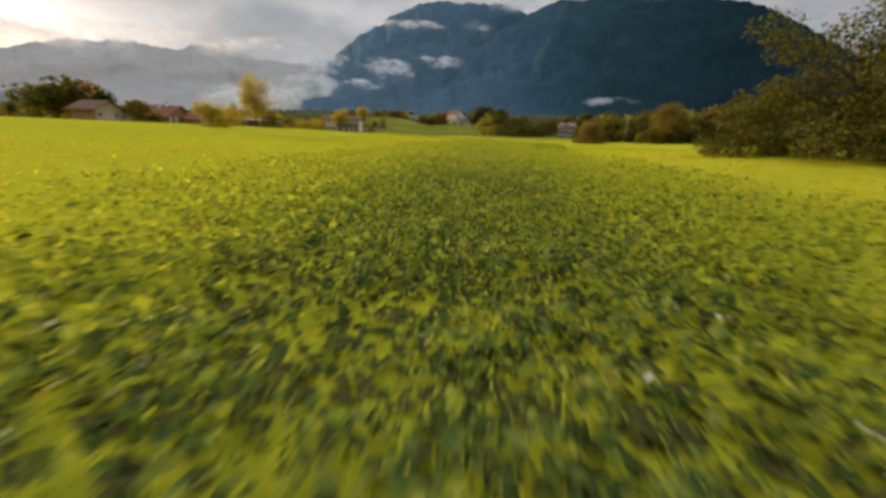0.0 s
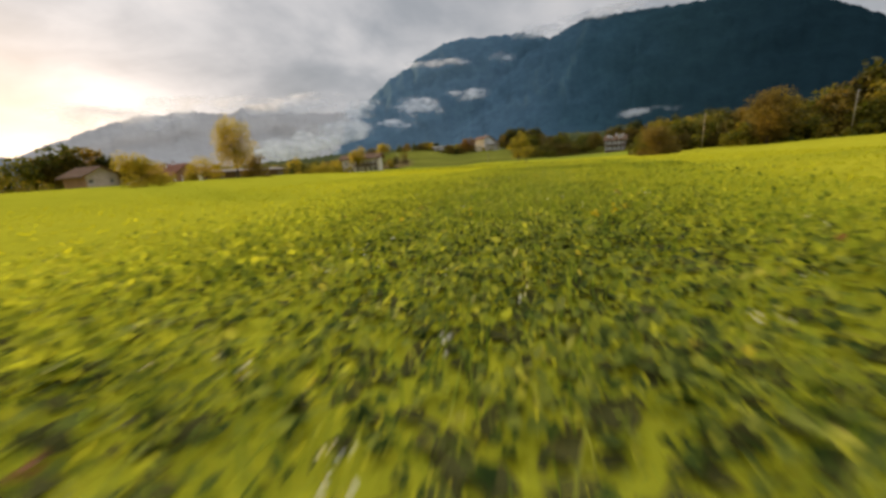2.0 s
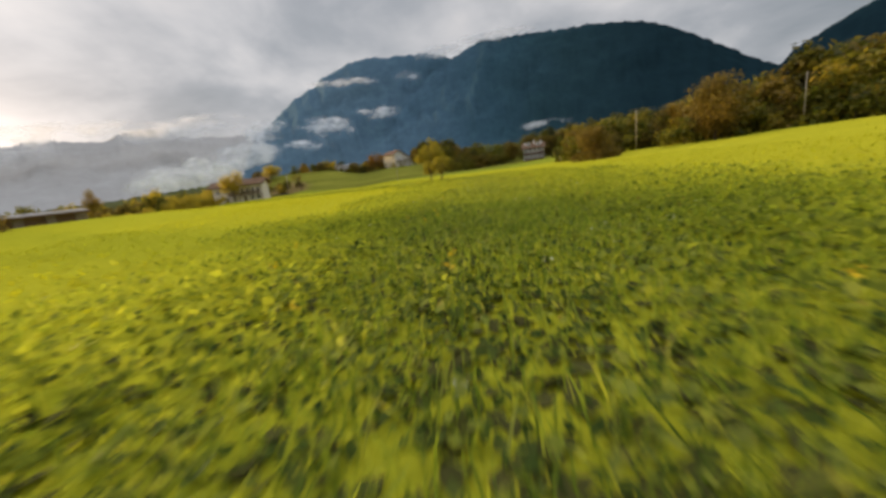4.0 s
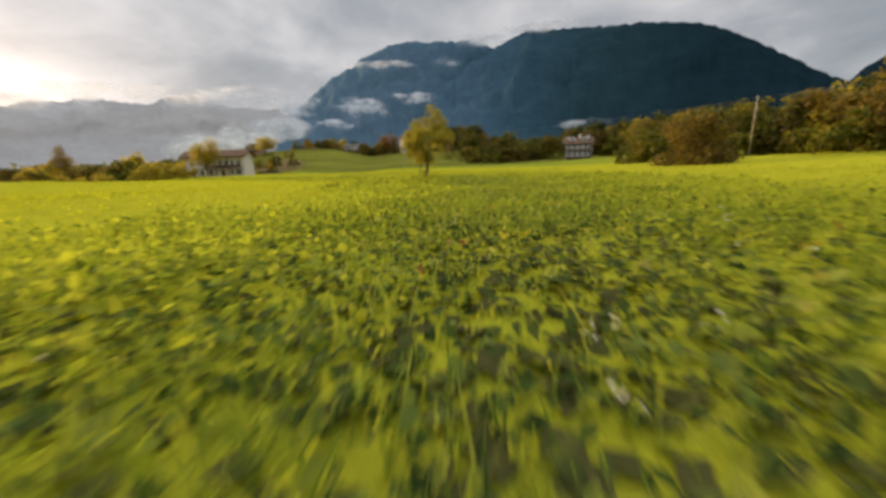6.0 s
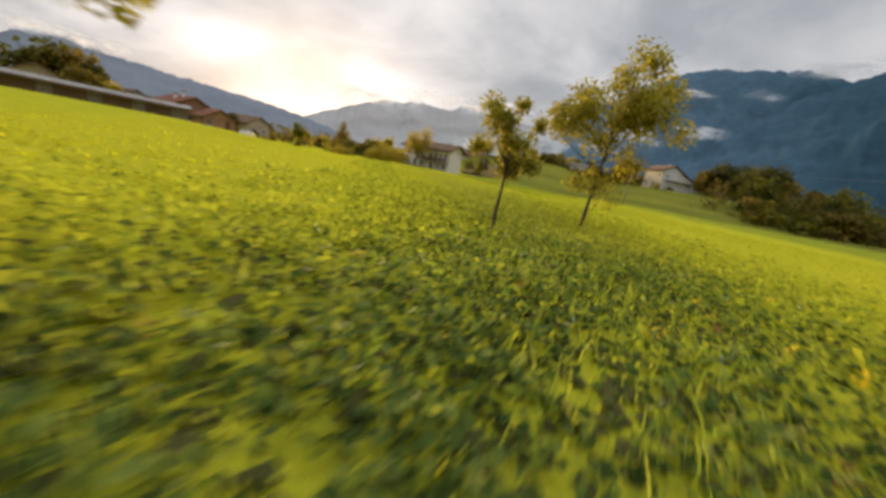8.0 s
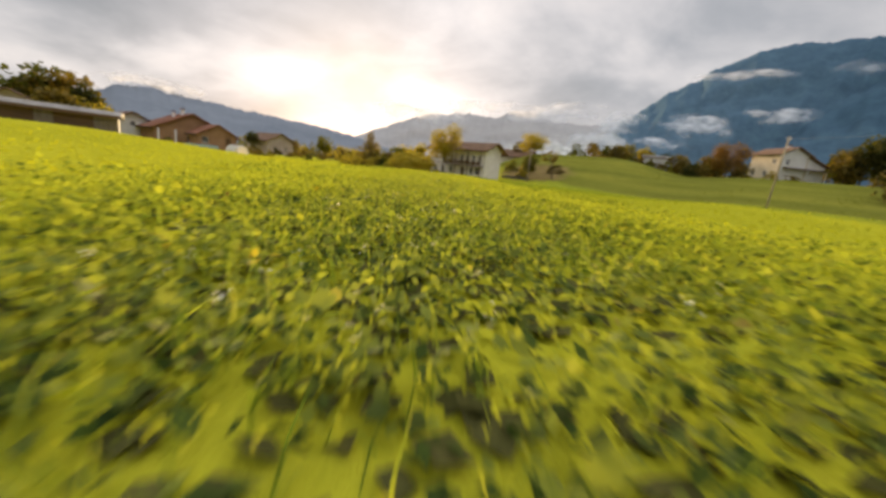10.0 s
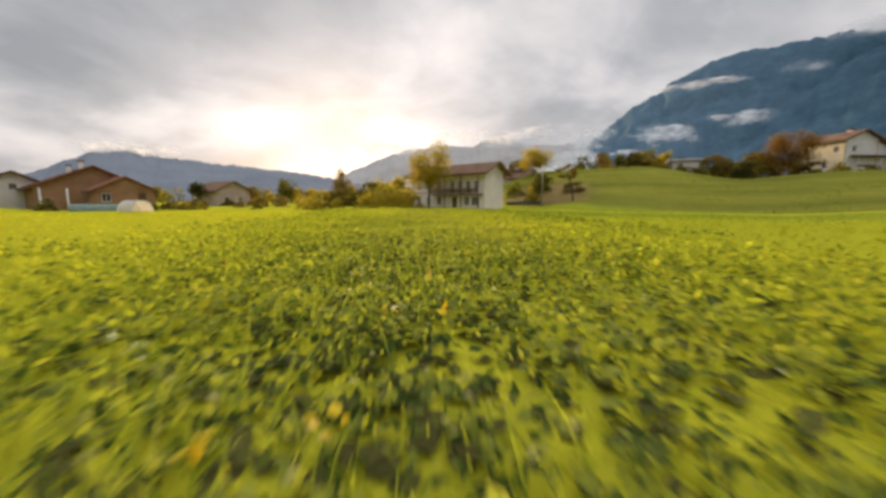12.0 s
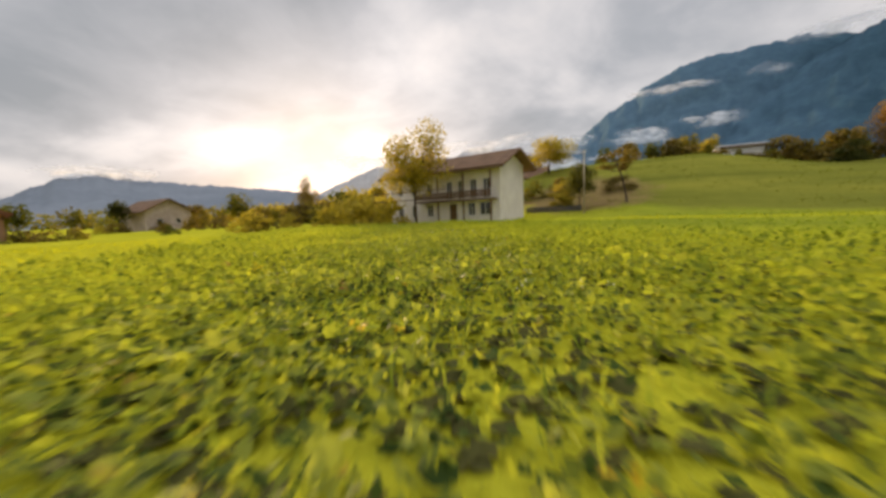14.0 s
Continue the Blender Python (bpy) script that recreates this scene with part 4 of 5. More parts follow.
tree("broadleaf_tree", at(-1.2, 220.0), 8.2, (4.2, 3.8), 0.2, 0.5, 0.26, 8500, M_RUST_LEAF, 37, "large rust-orange autumn tree below the farmhouse", 30)
tree("round_bush", at(-7.3, 215.5), 3.0, (1.9, 1.8), 0.1, 0.0, 0.2, 4200, M_DARK_LEAF, 35, "dark green rounded bush on the crest of the pasture", 20, category="bush")
tree("broadleaf_tree", at(-111, 205), 12.0, (3.4, 3.3), 0.2, 0.2, 0.4, 3600, M_AUTUMN_LEAF, 36, "rusty tapering tree standing alone by the valley road", 24, boughs=((0, 0, 11.0), (0.3, 0, 10.2), (-0.4, 0, 9.6)))
for sx, sy, st, sr, sm, sk in ((-37.6, 196.5, 2.2, 2.2, M_GOLD_LEAF, 27), (-31.2, 197.5, 2.0, 2.0, M_AUTUMN_LEAF, 31), (-36.6, 192.3, 1.6, 1.5, M_GOLD_LEAF, 32)):
    tree("shrub", at(sx, sy), st, (sr, sr * 0.8), 0.06, 0.05, 0.18, 2400, sm, sk, "low rusty shrub on the bank beside the pole", 14, category="shrub")


PROTO = [tree("woodland_tree", at(70, 215), 11, (4.3, 4.0), 0.2, 1.0, 1.05, 680, M_OLIVE_LEAF, 40, "olive-green woodland tree in the hedgerow", 18, limbs=False),
         tree("woodland_tree", at(84, 222), 10, (4.6, 4.3), 0.2, 0.7, 1.05, 680, M_AUTUMN_LEAF, 41, "rusty autumn woodland tree in the hedgerow", 20, limbs=False),
         tree("woodland_tree", at(98, 228), 13, (3.6, 3.6), 0.2, 1.2, 1.05, 680, M_DARK_LEAF, 42, "dark green woodland tree in the hedgerow", 18, limbs=False),
         tree("hedgerow_shrub", at(76, 205), 4.5, (3.4, 2.8), 0.1, 0.1, 0.75, 440, M_OLIVE_LEAF, 43, "low olive shrub along the field edge", 12, category="shrub", limbs=False),
         tree("hedgerow_shrub", at(90, 207), 4.2, (3.2, 2.9), 0.1, 0.1, 0.75, 440, M_AUTUMN_LEAF, 44, "low rusty shrub along the field edge", 12, category="shrub", limbs=False),
         tree("woodland_tree", at(-95, 215), 10, (3.8, 3.8), 0.2, 0.9, 1.05, 680, M_GOLD_LEAF, 45, "golden-leaved tree behind the houses", 18, limbs=False),
         tree("hedgerow_shrub", at(-90, 210), 4.8, (3.2, 3.0), 0.1, 0.1, 0.6, 560, M_GOLD_LEAF, 46, "golden shrub in the hedge beside the houses", 12, category="shrub", limbs=False)]


def scatter(seed, count, xr, yr, kinds, lo, hi, group, keep=None):
    rng = random.Random(seed)
    done = 0
    while done < count:
        x, y = rng.uniform(*xr), rng.uniform(*yr)
        if keep and not keep(x, y):
            continue
        p = PROTO[rng.choice(kinds)]
        c = copy_thing(p, at(x, y, -0.1, rng.uniform(0, 360), rng.uniform(lo, hi), rng.uniform(0.85, 1.15)))
        c["group"] = group
        done += 1


def edge_of_woods(y):
    return float(np.interp(y, [20, 60, 90, 108, 135, 170, 200], [86, 84, 79, 66, 65, 70, 74]))


def spots(group, *rows):
    """Single trees placed to fit the camera's view: kind, x, y, scale."""
    for k, (kind, x, y, sc) in enumerate(rows):
        c = copy_thing(PROTO[kind], at(x, y, -0.1, 57 * k + 11, sc))
        c["group"] = group


scatter(1, 40, (66, 180), (194, 262), (0, 1, 1, 2), 0.75, 1.1, "woods beyond the field")
scatter(2, 44, (26, 130), (190, 202), (3, 4, 3), 0.9, 1.5, "shrubs along the field edge", lambda x, y: not 52 < x < 68)
scatter(3, 84, (64, 150), (25, 196), (0, 0, 0, 1, 2, 5), 0.7, 1.05, "wooded slope", lambda x, y: edge_of_woods(y) + 3 < x < edge_of_woods(y) + 30)
scatter(18, 34, (78, 140), (40, 135), (0, 0, 1, 2), 1.05, 1.35, "wooded slope", lambda x, y: edge_of_woods(y) + 9 < x < edge_of_woods(y) + 45)
spots("wooded slope", (0, 64, 129, 0.9), (1, 68, 124, 0.95), (0, 79, 101, 1.05), (1, 76, 107, 1.0), (1, 66, 115, 0.8), (0, 57, 131, 0.85), (3, 66, 121, 1.2), (2, 72, 118, 0.85), (0, 60, 134, 0.9), (1, 54, 139, 0.8), (4, 78, 96, 1.3), (3, 82, 91, 1.3), (3, 61, 112, 1.1), (4, 65.5, 108.5, 1.2), (3, 69, 106, 1.2), (4, 72, 103.5, 1.1), (3, 75, 99.5, 1.2), (4, 81, 86, 1.3), (3, 83, 80, 1.3), (3, 62, 127, 1.4), (4, 56, 129, 1.3), (3, 51, 133, 1.3), (0, 84, 88, 1.2), (1, 88, 80, 1.25))
scatter(4, 54, (60, 100), (25, 192), (3, 4, 3), 0.8, 1.35, "shrubs along the field edge", lambda x, y: edge_of_woods(y) < x < edge_of_woods(y) + 5)
scatter(5, 18, (-60, 45), (250, 285), (0, 1, 3, 2), 0.45, 0.75, "trees on the hill")
scatter(7, 14, (18, 40), (238, 256), (2, 0, 2, 1), 0.7, 0.95, "trees on the hill")
scatter(8, 12, (-104, -66), (194, 240), (5, 0, 5), 0.6, 0.95, "trees behind the old house")
scatter(9, 16, (-190, -120), (188, 260), (5, 1, 0), 0.55, 0.9, "trees behind the houses")
scatter(10, 12, (-190, -128), (90, 170), (2, 0, 1), 0.6, 0.95, "trees behind the farm")
scatter(11, 8, (-92, -84), (134, 165), (3, 4), 0.3, 0.5, "garden shrubs")
scatter(13, 4, (-260, 330), (296, 400), (0, 1, 2, 5), 0.9, 1.4, "far woods")
spots("trees beside the shed", (1, -118, 118, 1.0), (1, -114, 123.5, 1.3), (2, -109.5, 126.8, 0.85), (0, -116.5, 121, 1.35), (1, -121, 121, 1.1), (1, -111.5, 127, 0.9), (5, -105.5, 128.2, 0.68), (0, -124, 124, 1.0), (3, -103, 128.5, 0.7), (0, -119, 112, 1.0), (1, -95, 120.5, 0.72), (0, -97, 123.2, 0.68), (4, -93, 124.5, 1.0))
scatter(15, 20, (26, 56), (196, 240), (0, 2, 1), 0.55, 0.9, "trees on the hill")
scatter(16, 34, (-122, -58), (186, 204), (6, 6, 3, 4), 0.8, 1.5, "hedge beside the old house", lambda x, y: abs(y - 191 + 0.12 * (x + 60)) < 5)
# golden kind chosen so the haze over the gardens is in the leaf colour
scatter(17, 16, (-128, -70), (158, 182), (6, 4), 0.4, 0.75, "garden shrubs", lambda x, y: y > 168 or x < -112)
spots("trees on the hill", (1, -12.5, 229, 0.55), (4, -9.2, 226, 0.8), (1, -6.0, 228, 0.62), (4, -4.6, 221.5, 0.75), (1, -27.5, 229, 0.5), (4, -25.0, 228, 0.8), (4, 1.6, 222, 0.7), (0, -4.2, 233, 0.62), (4, -7.5, 231, 0.8), (3, -11.0, 230.5, 0.62), (2, 22, 242, 1.0), (2, 28, 240, 1.0), (0, 35, 238, 0.9),
      (3, -22.5, 226, 0.55), (4, -20.4, 225.5, 0.5), (3, -18.2, 225.8, 0.48), (4, -16.0, 225.5, 0.5), (3, -13.8, 225.8, 0.6), (1, -10.5, 226, 0.45), (5, -22, 233, 0.52), (0, -25.5, 231, 0.56), (4, -28, 229, 1.1), (0, -31.5, 231, 0.5), (1, -35, 230, 0.55), (3, -39, 228, 1.0), (4, -13, 231, 0.7), (3, -20, 232, 0.7), (3, 6.5, 231.5, 0.55), (4, 10.2, 231.8, 0.5), (0, -8, 240, 0.5))
spots("trees behind the old house", (1, -52, 217, 0.6), (3, -42, 196, 0.6), (4, -39, 199, 0.55), (6, -59.5, 180.5, 1.1), (6, -64, 183, 1.2), (6, -55.2, 177.2, 0.8), (6, -58, 176.5, 0.7), (6, -51.8, 176.8, 0.75), (6, -68, 181, 1.0))


def far_woods(name, seed, count, mat, r0, r1, tall, label):
    """Continuous woodland across the valley floor, crown upon crown."""
    rng = np.random.default_rng(seed)
    trees = count // 55
    az, rr = np.radians(rng.uniform(-75, 75, trees)), rng.uniform(r0, r1, trees)
    tx, ty, th = CENTRE[0] - np.sin(az) * rr, CENTRE[1] + np.cos(az) * rr, tall * rng.uniform(0.55, 1.15, trees)
    k = rng.integers(0, trees, count)
    d = rng.normal(0, 1, (count, 3))
    d /= np.linalg.norm(d, axis=1)[:, None]
    pos = np.stack([tx[k], ty[k], height(tx[k], ty[k]) * 0 + th[k] * 0.52], -1) + d * np.stack([th[k] * 0.55, th[k] * 0.55, th[k] * 0.5], -1)
    rot = spin(rng.uniform(0, 6.283, count), rng.normal(0, 0.6, count), rng.normal(0, 0.6, count))
    v, q = leaves(pos, rot, rng.uniform(1.6, 3.2, count), rng.uniform(0.9, 1.4, count), LEAF4, QUAD4)
    tagged(arrays(name, v, q, mat), label, "woods", kind="stuff")


far_woods("far_woods_olive", 71, 11000, M_OLIVE_LEAF, 300, 460, 11, "olive woodland along the valley floor")
far_woods("far_woods_rusty", 72, 9000, M_AUTUMN_LEAF, 300, 460, 10, "rusty autumn woodland along the valley floor")


def wood_belt(name, seed, count, mat, line, wide, tall, label):
    """Undergrowth and crowns grown together along a line, down to the ground."""
    rng = np.random.default_rng(seed)
    pts = np.array(line, float)
    cum = np.concatenate([[0], np.cumsum(np.linalg.norm(np.diff(pts, axis=0), axis=1))])
    clumps = int(cum[-1] / 1.6)
    s = rng.uniform(0, cum[-1], clumps)
    cx = np.interp(s, cum, pts[:, 0]) + rng.normal(0, wide, clumps)
    cy = np.interp(s, cum, pts[:, 1]) + rng.normal(0, wide, clumps)
    ch = tall * rng.uniform(0.45, 1.1, clumps)
    k = rng.integers(0, clumps, count)
    d = rng.normal(0, 1, (count, 3))
    d /= np.linalg.norm(d, axis=1)[:, None]
    pos = np.stack([cx[k], cy[k], height(cx[k], cy[k]) + ch[k] * 0.45], -1) + d * np.stack([ch[k] * 0.42, ch[k] * 0.42, ch[k] * 0.52], -1) * rng.random((count, 1)) ** 0.3
    rot = spin(rng.uniform(0, 6.283, count), rng.normal(-0.2, 0.6, count), rng.normal(0, 0.6, count))
    v, q = leaves(pos, rot, rng.uniform(0.35, 0.75, count), rng.uniform(0.9, 1.4, count), LEAF4, QUAD4)
    tagged(arrays(name, v, q, mat), label, "woods", kind="stuff")


FAR_EDGE = [(24, 204), (45, 200), (68, 203), (95, 206), (125, 206)]
SLOPE_EDGE = [(50, 137), (60, 130), (69, 121), (73, 110), (79, 100), (84, 90), (88, 70), (90, 40)]
wood_belt("hedge_woods_olive", 81, 15000, M_OLIVE_LEAF, FAR_EDGE, 3.0, 7.5, "olive undergrowth closing the woods beyond the field")
wood_belt("hedge_woods_brown", 82, 11000, M_BROWN_LEAF, FAR_EDGE, 3.0, 7.0, "brown undergrowth closing the woods beyond the field")
wood_belt("slope_woods_olive", 83, 17000, M_OLIVE_LEAF, SLOPE_EDGE, 3.0, 6.5, "olive undergrowth along the wooded slope")
wood_belt("slope_woods_brown", 84, 12000, M_BROWN_LEAF, SLOPE_EDGE, 3.0, 6.5, "brown undergrowth along the wooded slope")

# ---------------- houses ----------------


def opening_wall(bm, place, u0, u1, z0, z1, holes, thick):
    """A wall plate with real openings; place(u, depth, z)."""
    us = sorted({u0, u1, *[h[0] for h in holes], *[h[0] + h[2] for h in holes]})
    zs = sorted({z0, z1, *[h[1] for h in holes], *[h[1] + h[3] for h in holes]})
    for a, b in zip(us, us[1:]):
        for c, d in zip(zs, zs[1:]):
            if any(h[0] - 1e-6 <= a and b <= h[0] + h[2] + 1e-6 and h[1] - 1e-6 <= c and d <= h[1] + h[3] + 1e-6 for h in holes):
                continue
            v = [bm.verts.new(place(*p)) for p in ((a, 0, c), (b, 0, c), (b, thick, c), (a, thick, c), (a, 0, d), (b, 0, d), (b, thick, d), (a, thick, d))]
            for f in ((3, 2, 1, 0), (4, 5, 6, 7), (0, 1, 5, 4), (1, 2, 6, 5), (2, 3, 7, 6), (3, 0, 4, 7)):
                bm.faces.new([v[i] for i in f])
    bmesh.ops.remove_doubles(bm, verts=bm.verts, dist=1e-4)


def slab(bm, place, u0, d0, z0, u1, d1, z1):
    v = [bm.verts.new(place(*p)) for p in ((u0, d0, z0), (u1, d0, z0), (u1, d1, z0), (u0, d1, z0), (u0, d0, z1), (u1, d0, z1), (u1, d1, z1), (u0, d1, z1))]
    for f in ((3, 2, 1, 0), (4, 5, 6, 7), (0, 1, 5, 4), (1, 2, 6, 5), (2, 3, 7, 6), (3, 0, 4, 7)):
        bm.faces.new([v[i] for i in f])


def window(house, place, u, z, w, h, door=False, shutters=None):
    bm = bmesh.new()
    f, d0, d1 = 0.09, 0.12, 0.22
    slab(bm, place, u, d0, z, u + f, d1, z + h), slab(bm, place, u + w - f, d0, z, u + w, d1, z + h)
    slab(bm, place, u + f, d0, z + h - f, u + w - f, d1, z + h), slab(bm, place, u + f, d0, z, u + w - f, d1, z + f)
    if not door:
        slab(bm, place, u + w / 2 - 0.04, d0, z + f, u + w / 2 + 0.04, d1, z + h - f)
        slab(bm, place, u - 0.1, -0.10, z - 0.09, u + w + 0.1, 0.12, z - 0.003)
    win = part("door" if door else "window", bm, M_TIMBER if door else M_FRAME, house)
    bm = bmesh.new()
    slab(bm, place, u + f, 0.15, z + f, u + w - f, 0.18, z + h - f)
    part("door_leaf" if door else "pane", bm, M_TIMBER if door else M_GLASS, win)
    if shutters:
        for a in (u - w * 0.52, u + w * 1.02):
            bm = bmesh.new()
            slab(bm, place, a, -0.06, z, a + w * 0.5, -0.01, z + h)
            for k in range(5):
                slab(bm, place, a + 0.05, -0.075, z + h * (k + 0.35) / 5.5, a + w * 0.5 - 0.05, -0.06, z + h * (k + 0.9) / 5.5)
            part("shutter", bm, shutters, win)


def house(name, m, long, deep, wall_h, ridge_h, wall_mat, roof_mat, label, front=(), right=(), left=(), chimneys=(), over=0.8, shutters=None, category="house", gable_mat=None):
    """Ridge along local x, front towards local -y. Openings: (u, z, width, height[, 'door'])."""
    t = thing(name, m, label, category)
    hl, hd, th = long / 2, deep / 2, 0.35
    sides = (("front", lambda u, d, z: (u, -hd + d, z), -hl, hl, front),
             ("back", lambda u, d, z: (u, hd - d, z), -hl, hl, ()),
             ("right", lambda u, d, z: (hl - d, u, z), -hd + th + 0.002, hd - th - 0.002, right),
             ("left", lambda u, d, z: (-hl + d, u, z), -hd + th + 0.002, hd - th - 0.002, left))
    for key, place, u0, u1, holes in sides:
        bm = bmesh.new()
        low = [h for h in holes if h[1] + h[3] < wall_h]
        opening_wall(bm, place, u0, u1, -1.2, wall_h, low, th)
        if key in ("right", "left"):
            slope = (ridge_h - wall_h) / hd
            prism(bm, [(-hd, wall_h + 0.002), (hd, wall_h + 0.002), (0, ridge_h)], 0, th, place)
        w = part("wall", bm, gable_mat if gable_mat and key in ("right", "left") else wall_mat, t)
        for h in low:
            window(t, place, *h[:4], door=len(h) > 4, shutters=None if len(h) > 4 else shutters)
    slope = (ridge_h - wall_h) / hd
    for sgn in (-1, 1):
        bm = bmesh.new()
        e = hd + over
        ze = ridge_h - slope * e
        n = max(4, int(e / 0.6))
        steps = []
        for k in range(n):
            a, b = e * k / n, e * (k + 1) / n
            steps += [(sgn * a, ridge_h - slope * a + 0.24), (sgn * b, ridge_h - slope * b + 0.30)]
        prism(bm, [(sgn * e, ze + 0.03), (0, ridge_h + 0.03)] + steps, -hl - over, hl + over, lambda u, tt, w: (tt, u, w))
        bmesh.ops.recalc_face_normals(bm, faces=bm.faces)
        part("roof", bm, roof_mat, t)
        bm = bmesh.new()
        box(bm, -hl - over, sgn * (e + 0.02) - 0.03, ze - 0.08, hl + over, sgn * (e + 0.02) + 0.03, ze + 0.25)
        part("fascia", bm, M_TIMBER, t)
        for k in range(int(long / 0.9)):
            bm = bmesh.new()
            x = -hl + 0.45 + 0.9 * k
            prism(bm, [(sgn * e, ze - 0.12), (sgn * hd, ze + slope * over - 0.12), (sgn * hd, ze + slope * over + 0.025), (sgn * e, ze + 0.025)], x - 0.07, x + 0.07, lambda u, tt, w: (tt, u, w))
            bmesh.ops.recalc_face_normals(bm, faces=bm.faces)
            part("rafter", bm, M_TIMBER, t)
    for cx, cy, ch in chimneys:
        z = ridge_h - slope * abs(cy)
        bm = bmesh.new()
        box(bm, cx - 0.35, cy - 0.3, z - 0.3, cx + 0.35, cy + 0.3, z + ch)
        c = part("chimney", bm, M_PLASTER, t)
        bm = bmesh.new()
        for sx in (-0.33, 0.25):
            for sy in (-0.28, 0.2):
                box(bm, cx + sx, cy + sy, z + ch + 0.001, cx + sx + 0.08, cy + sy + 0.08, z + ch + 0.3)
        box(bm, cx - 0.5, cy - 0.45, z + ch + 0.302, cx + 0.5, cy + 0.45, z + ch + 0.40)
        part("chimney_cap", bm, roof_mat, c)
    return t


def old_house():
    """Long old house with a timber balcony at the end of the flight."""
    hl, hd = 8.25, 2.75
    front = []
    for k, d in enumerate((1.7, 3.4, 5.1, 6.8, 9.8, 12.4, 14.8)):
        front.append((hl - d - 0.45, 2.55 if k < 4 else 3.4, 0.9, 2.15 if k < 4 else 1.25))
    for d, w in ((1.9, 1.5), (3.7, 1.0), (9.8, 1.0), (12.4, 0.9), (14.8, 0.9)):
        front.append((hl - d - w / 2, 0.65, w, 1.5))
    front.append((hl - 6.8, -0.05, 1.1, 2.1, "door"))
    h = house("old_house", pose(-39.5 - hl, 181.0 + hd + 0.3, 0.0, 0, 0, -2), 2 * hl, 2 * hd, 6.15, 7.55, M_PLASTER, M_TILE,
              "long pale two-storey old house with a timber balcony", front=front, chimneys=((-4, 0.6, 1.0),), over=1.15)
    bm = bmesh.new()
    box(bm, -3.0, -4.0, 2.32, 7.9, -2.752, 2.48)
    bal = part("balcony", bm, M_TIMBER, h)
    bm = bmesh.new()
    box(bm, -3.0, -4.0, 3.42, 7.9, -3.9, 3.52), box(bm, -3.0, -3.98, 2.56, 7.9, -3.92, 2.64)
    part("handrail", bm, M_TIMBER, bal)
    proto = None
    for k in range(44):
        x = -2.9 + k * 0.248
        if proto is None:
            bm = bmesh.new()
            box(bm, -0.09, -0.015, 2.641, 0.09, 0.015, 3.419)
            proto = part("board", bm, M_TIMBER, bal).data
            bal.children[-1].location = (x, -3.95, 0)
            continue
        b = new("board", proto)
        b.parent, b.location = bal, (x, -3.95, 0)
    for x in (-2.9, 0.7, 4.3, 7.8):
        bm = bmesh.new()
        box(bm, x - 0.08, -3.99, -0.6, x + 0.08, -3.84, 2.318), box(bm, x - 0.08, -3.99, 3.522, x + 0.08, -3.84, 5.35)
        part("post", bm, M_TIMBER, bal)
    return h


old_house()
# farmhouse on the hill: gable looks down the slope, the roof runs on over a lean-to
farm = house("hill_farmhouse", pose(7.17, 239.65, 6.4, 0, 0, -47.4), 8, 7, 6.9, 8.5, M_CREAM, M_TILE, "cream farmhouse with a brown tiled roof and lean-to on the hill",
             front=[(-3.2, 1.6, 1.0, 1.3), (0.2, 1.6, 1.0, 1.3), (2.1, 4.6, 0.9, 1.1)], right=[(-1.9, 4.6, 0.9, 1.1)], chimneys=((1.2, 0.6, 0.8),), gable_mat=M_WHITE, over=0.7)
bm = bmesh.new()
prism(bm, [(3.503, -1.2), (8.2, -1.2), (8.2, 4.7), (3.503, 6.5)], -3.9, 3.9, lambda u, t, w: (t, u, w))
bmesh.ops.recalc_face_normals(bm, faces=bm.faces)
part("lean_to", bm, M_WHITE, farm)
bm = bmesh.new()
prism(bm, [(3.52, 6.65), (8.9, 4.58), (8.9, 4.8), (3.52, 6.88)], -4.6, 4.6, lambda u, t, w: (t, u, w))
bmesh.ops.recalc_face_normals(bm, faces=bm.faces)
part("lean_to_roof", bm, M_TILE, farm)
bm = bmesh.new()
prism(bm, [(-2.4, 3.6), (8.4, 3.6), (8.4, 3.85), (-2.4, 3.85)], 4.05, 5.1, lambda u, t, w: (t, u, w))
porch = part("porch_roof", bm, M_TIMBER, farm)
for u in (-1.6, 3.2, 7.8):
    bm = bmesh.new()
    box(bm, 4.85, u - 0.08, -0.8, 5.0, u + 0.08, 3.598)
    part("porch_post", bm, M_FRAME, porch)
# walls raised so the white top fits the camera's view above the shrubs
house("white_shed", pose(-17.8, 229.5, 6.2, 0, 0, 12), 6.2, 4, 4.0, 4.4, M_WHITE, M_FRAME, "white shed on the hill, heightened to fit the camera's view", category="shed", over=0.3)
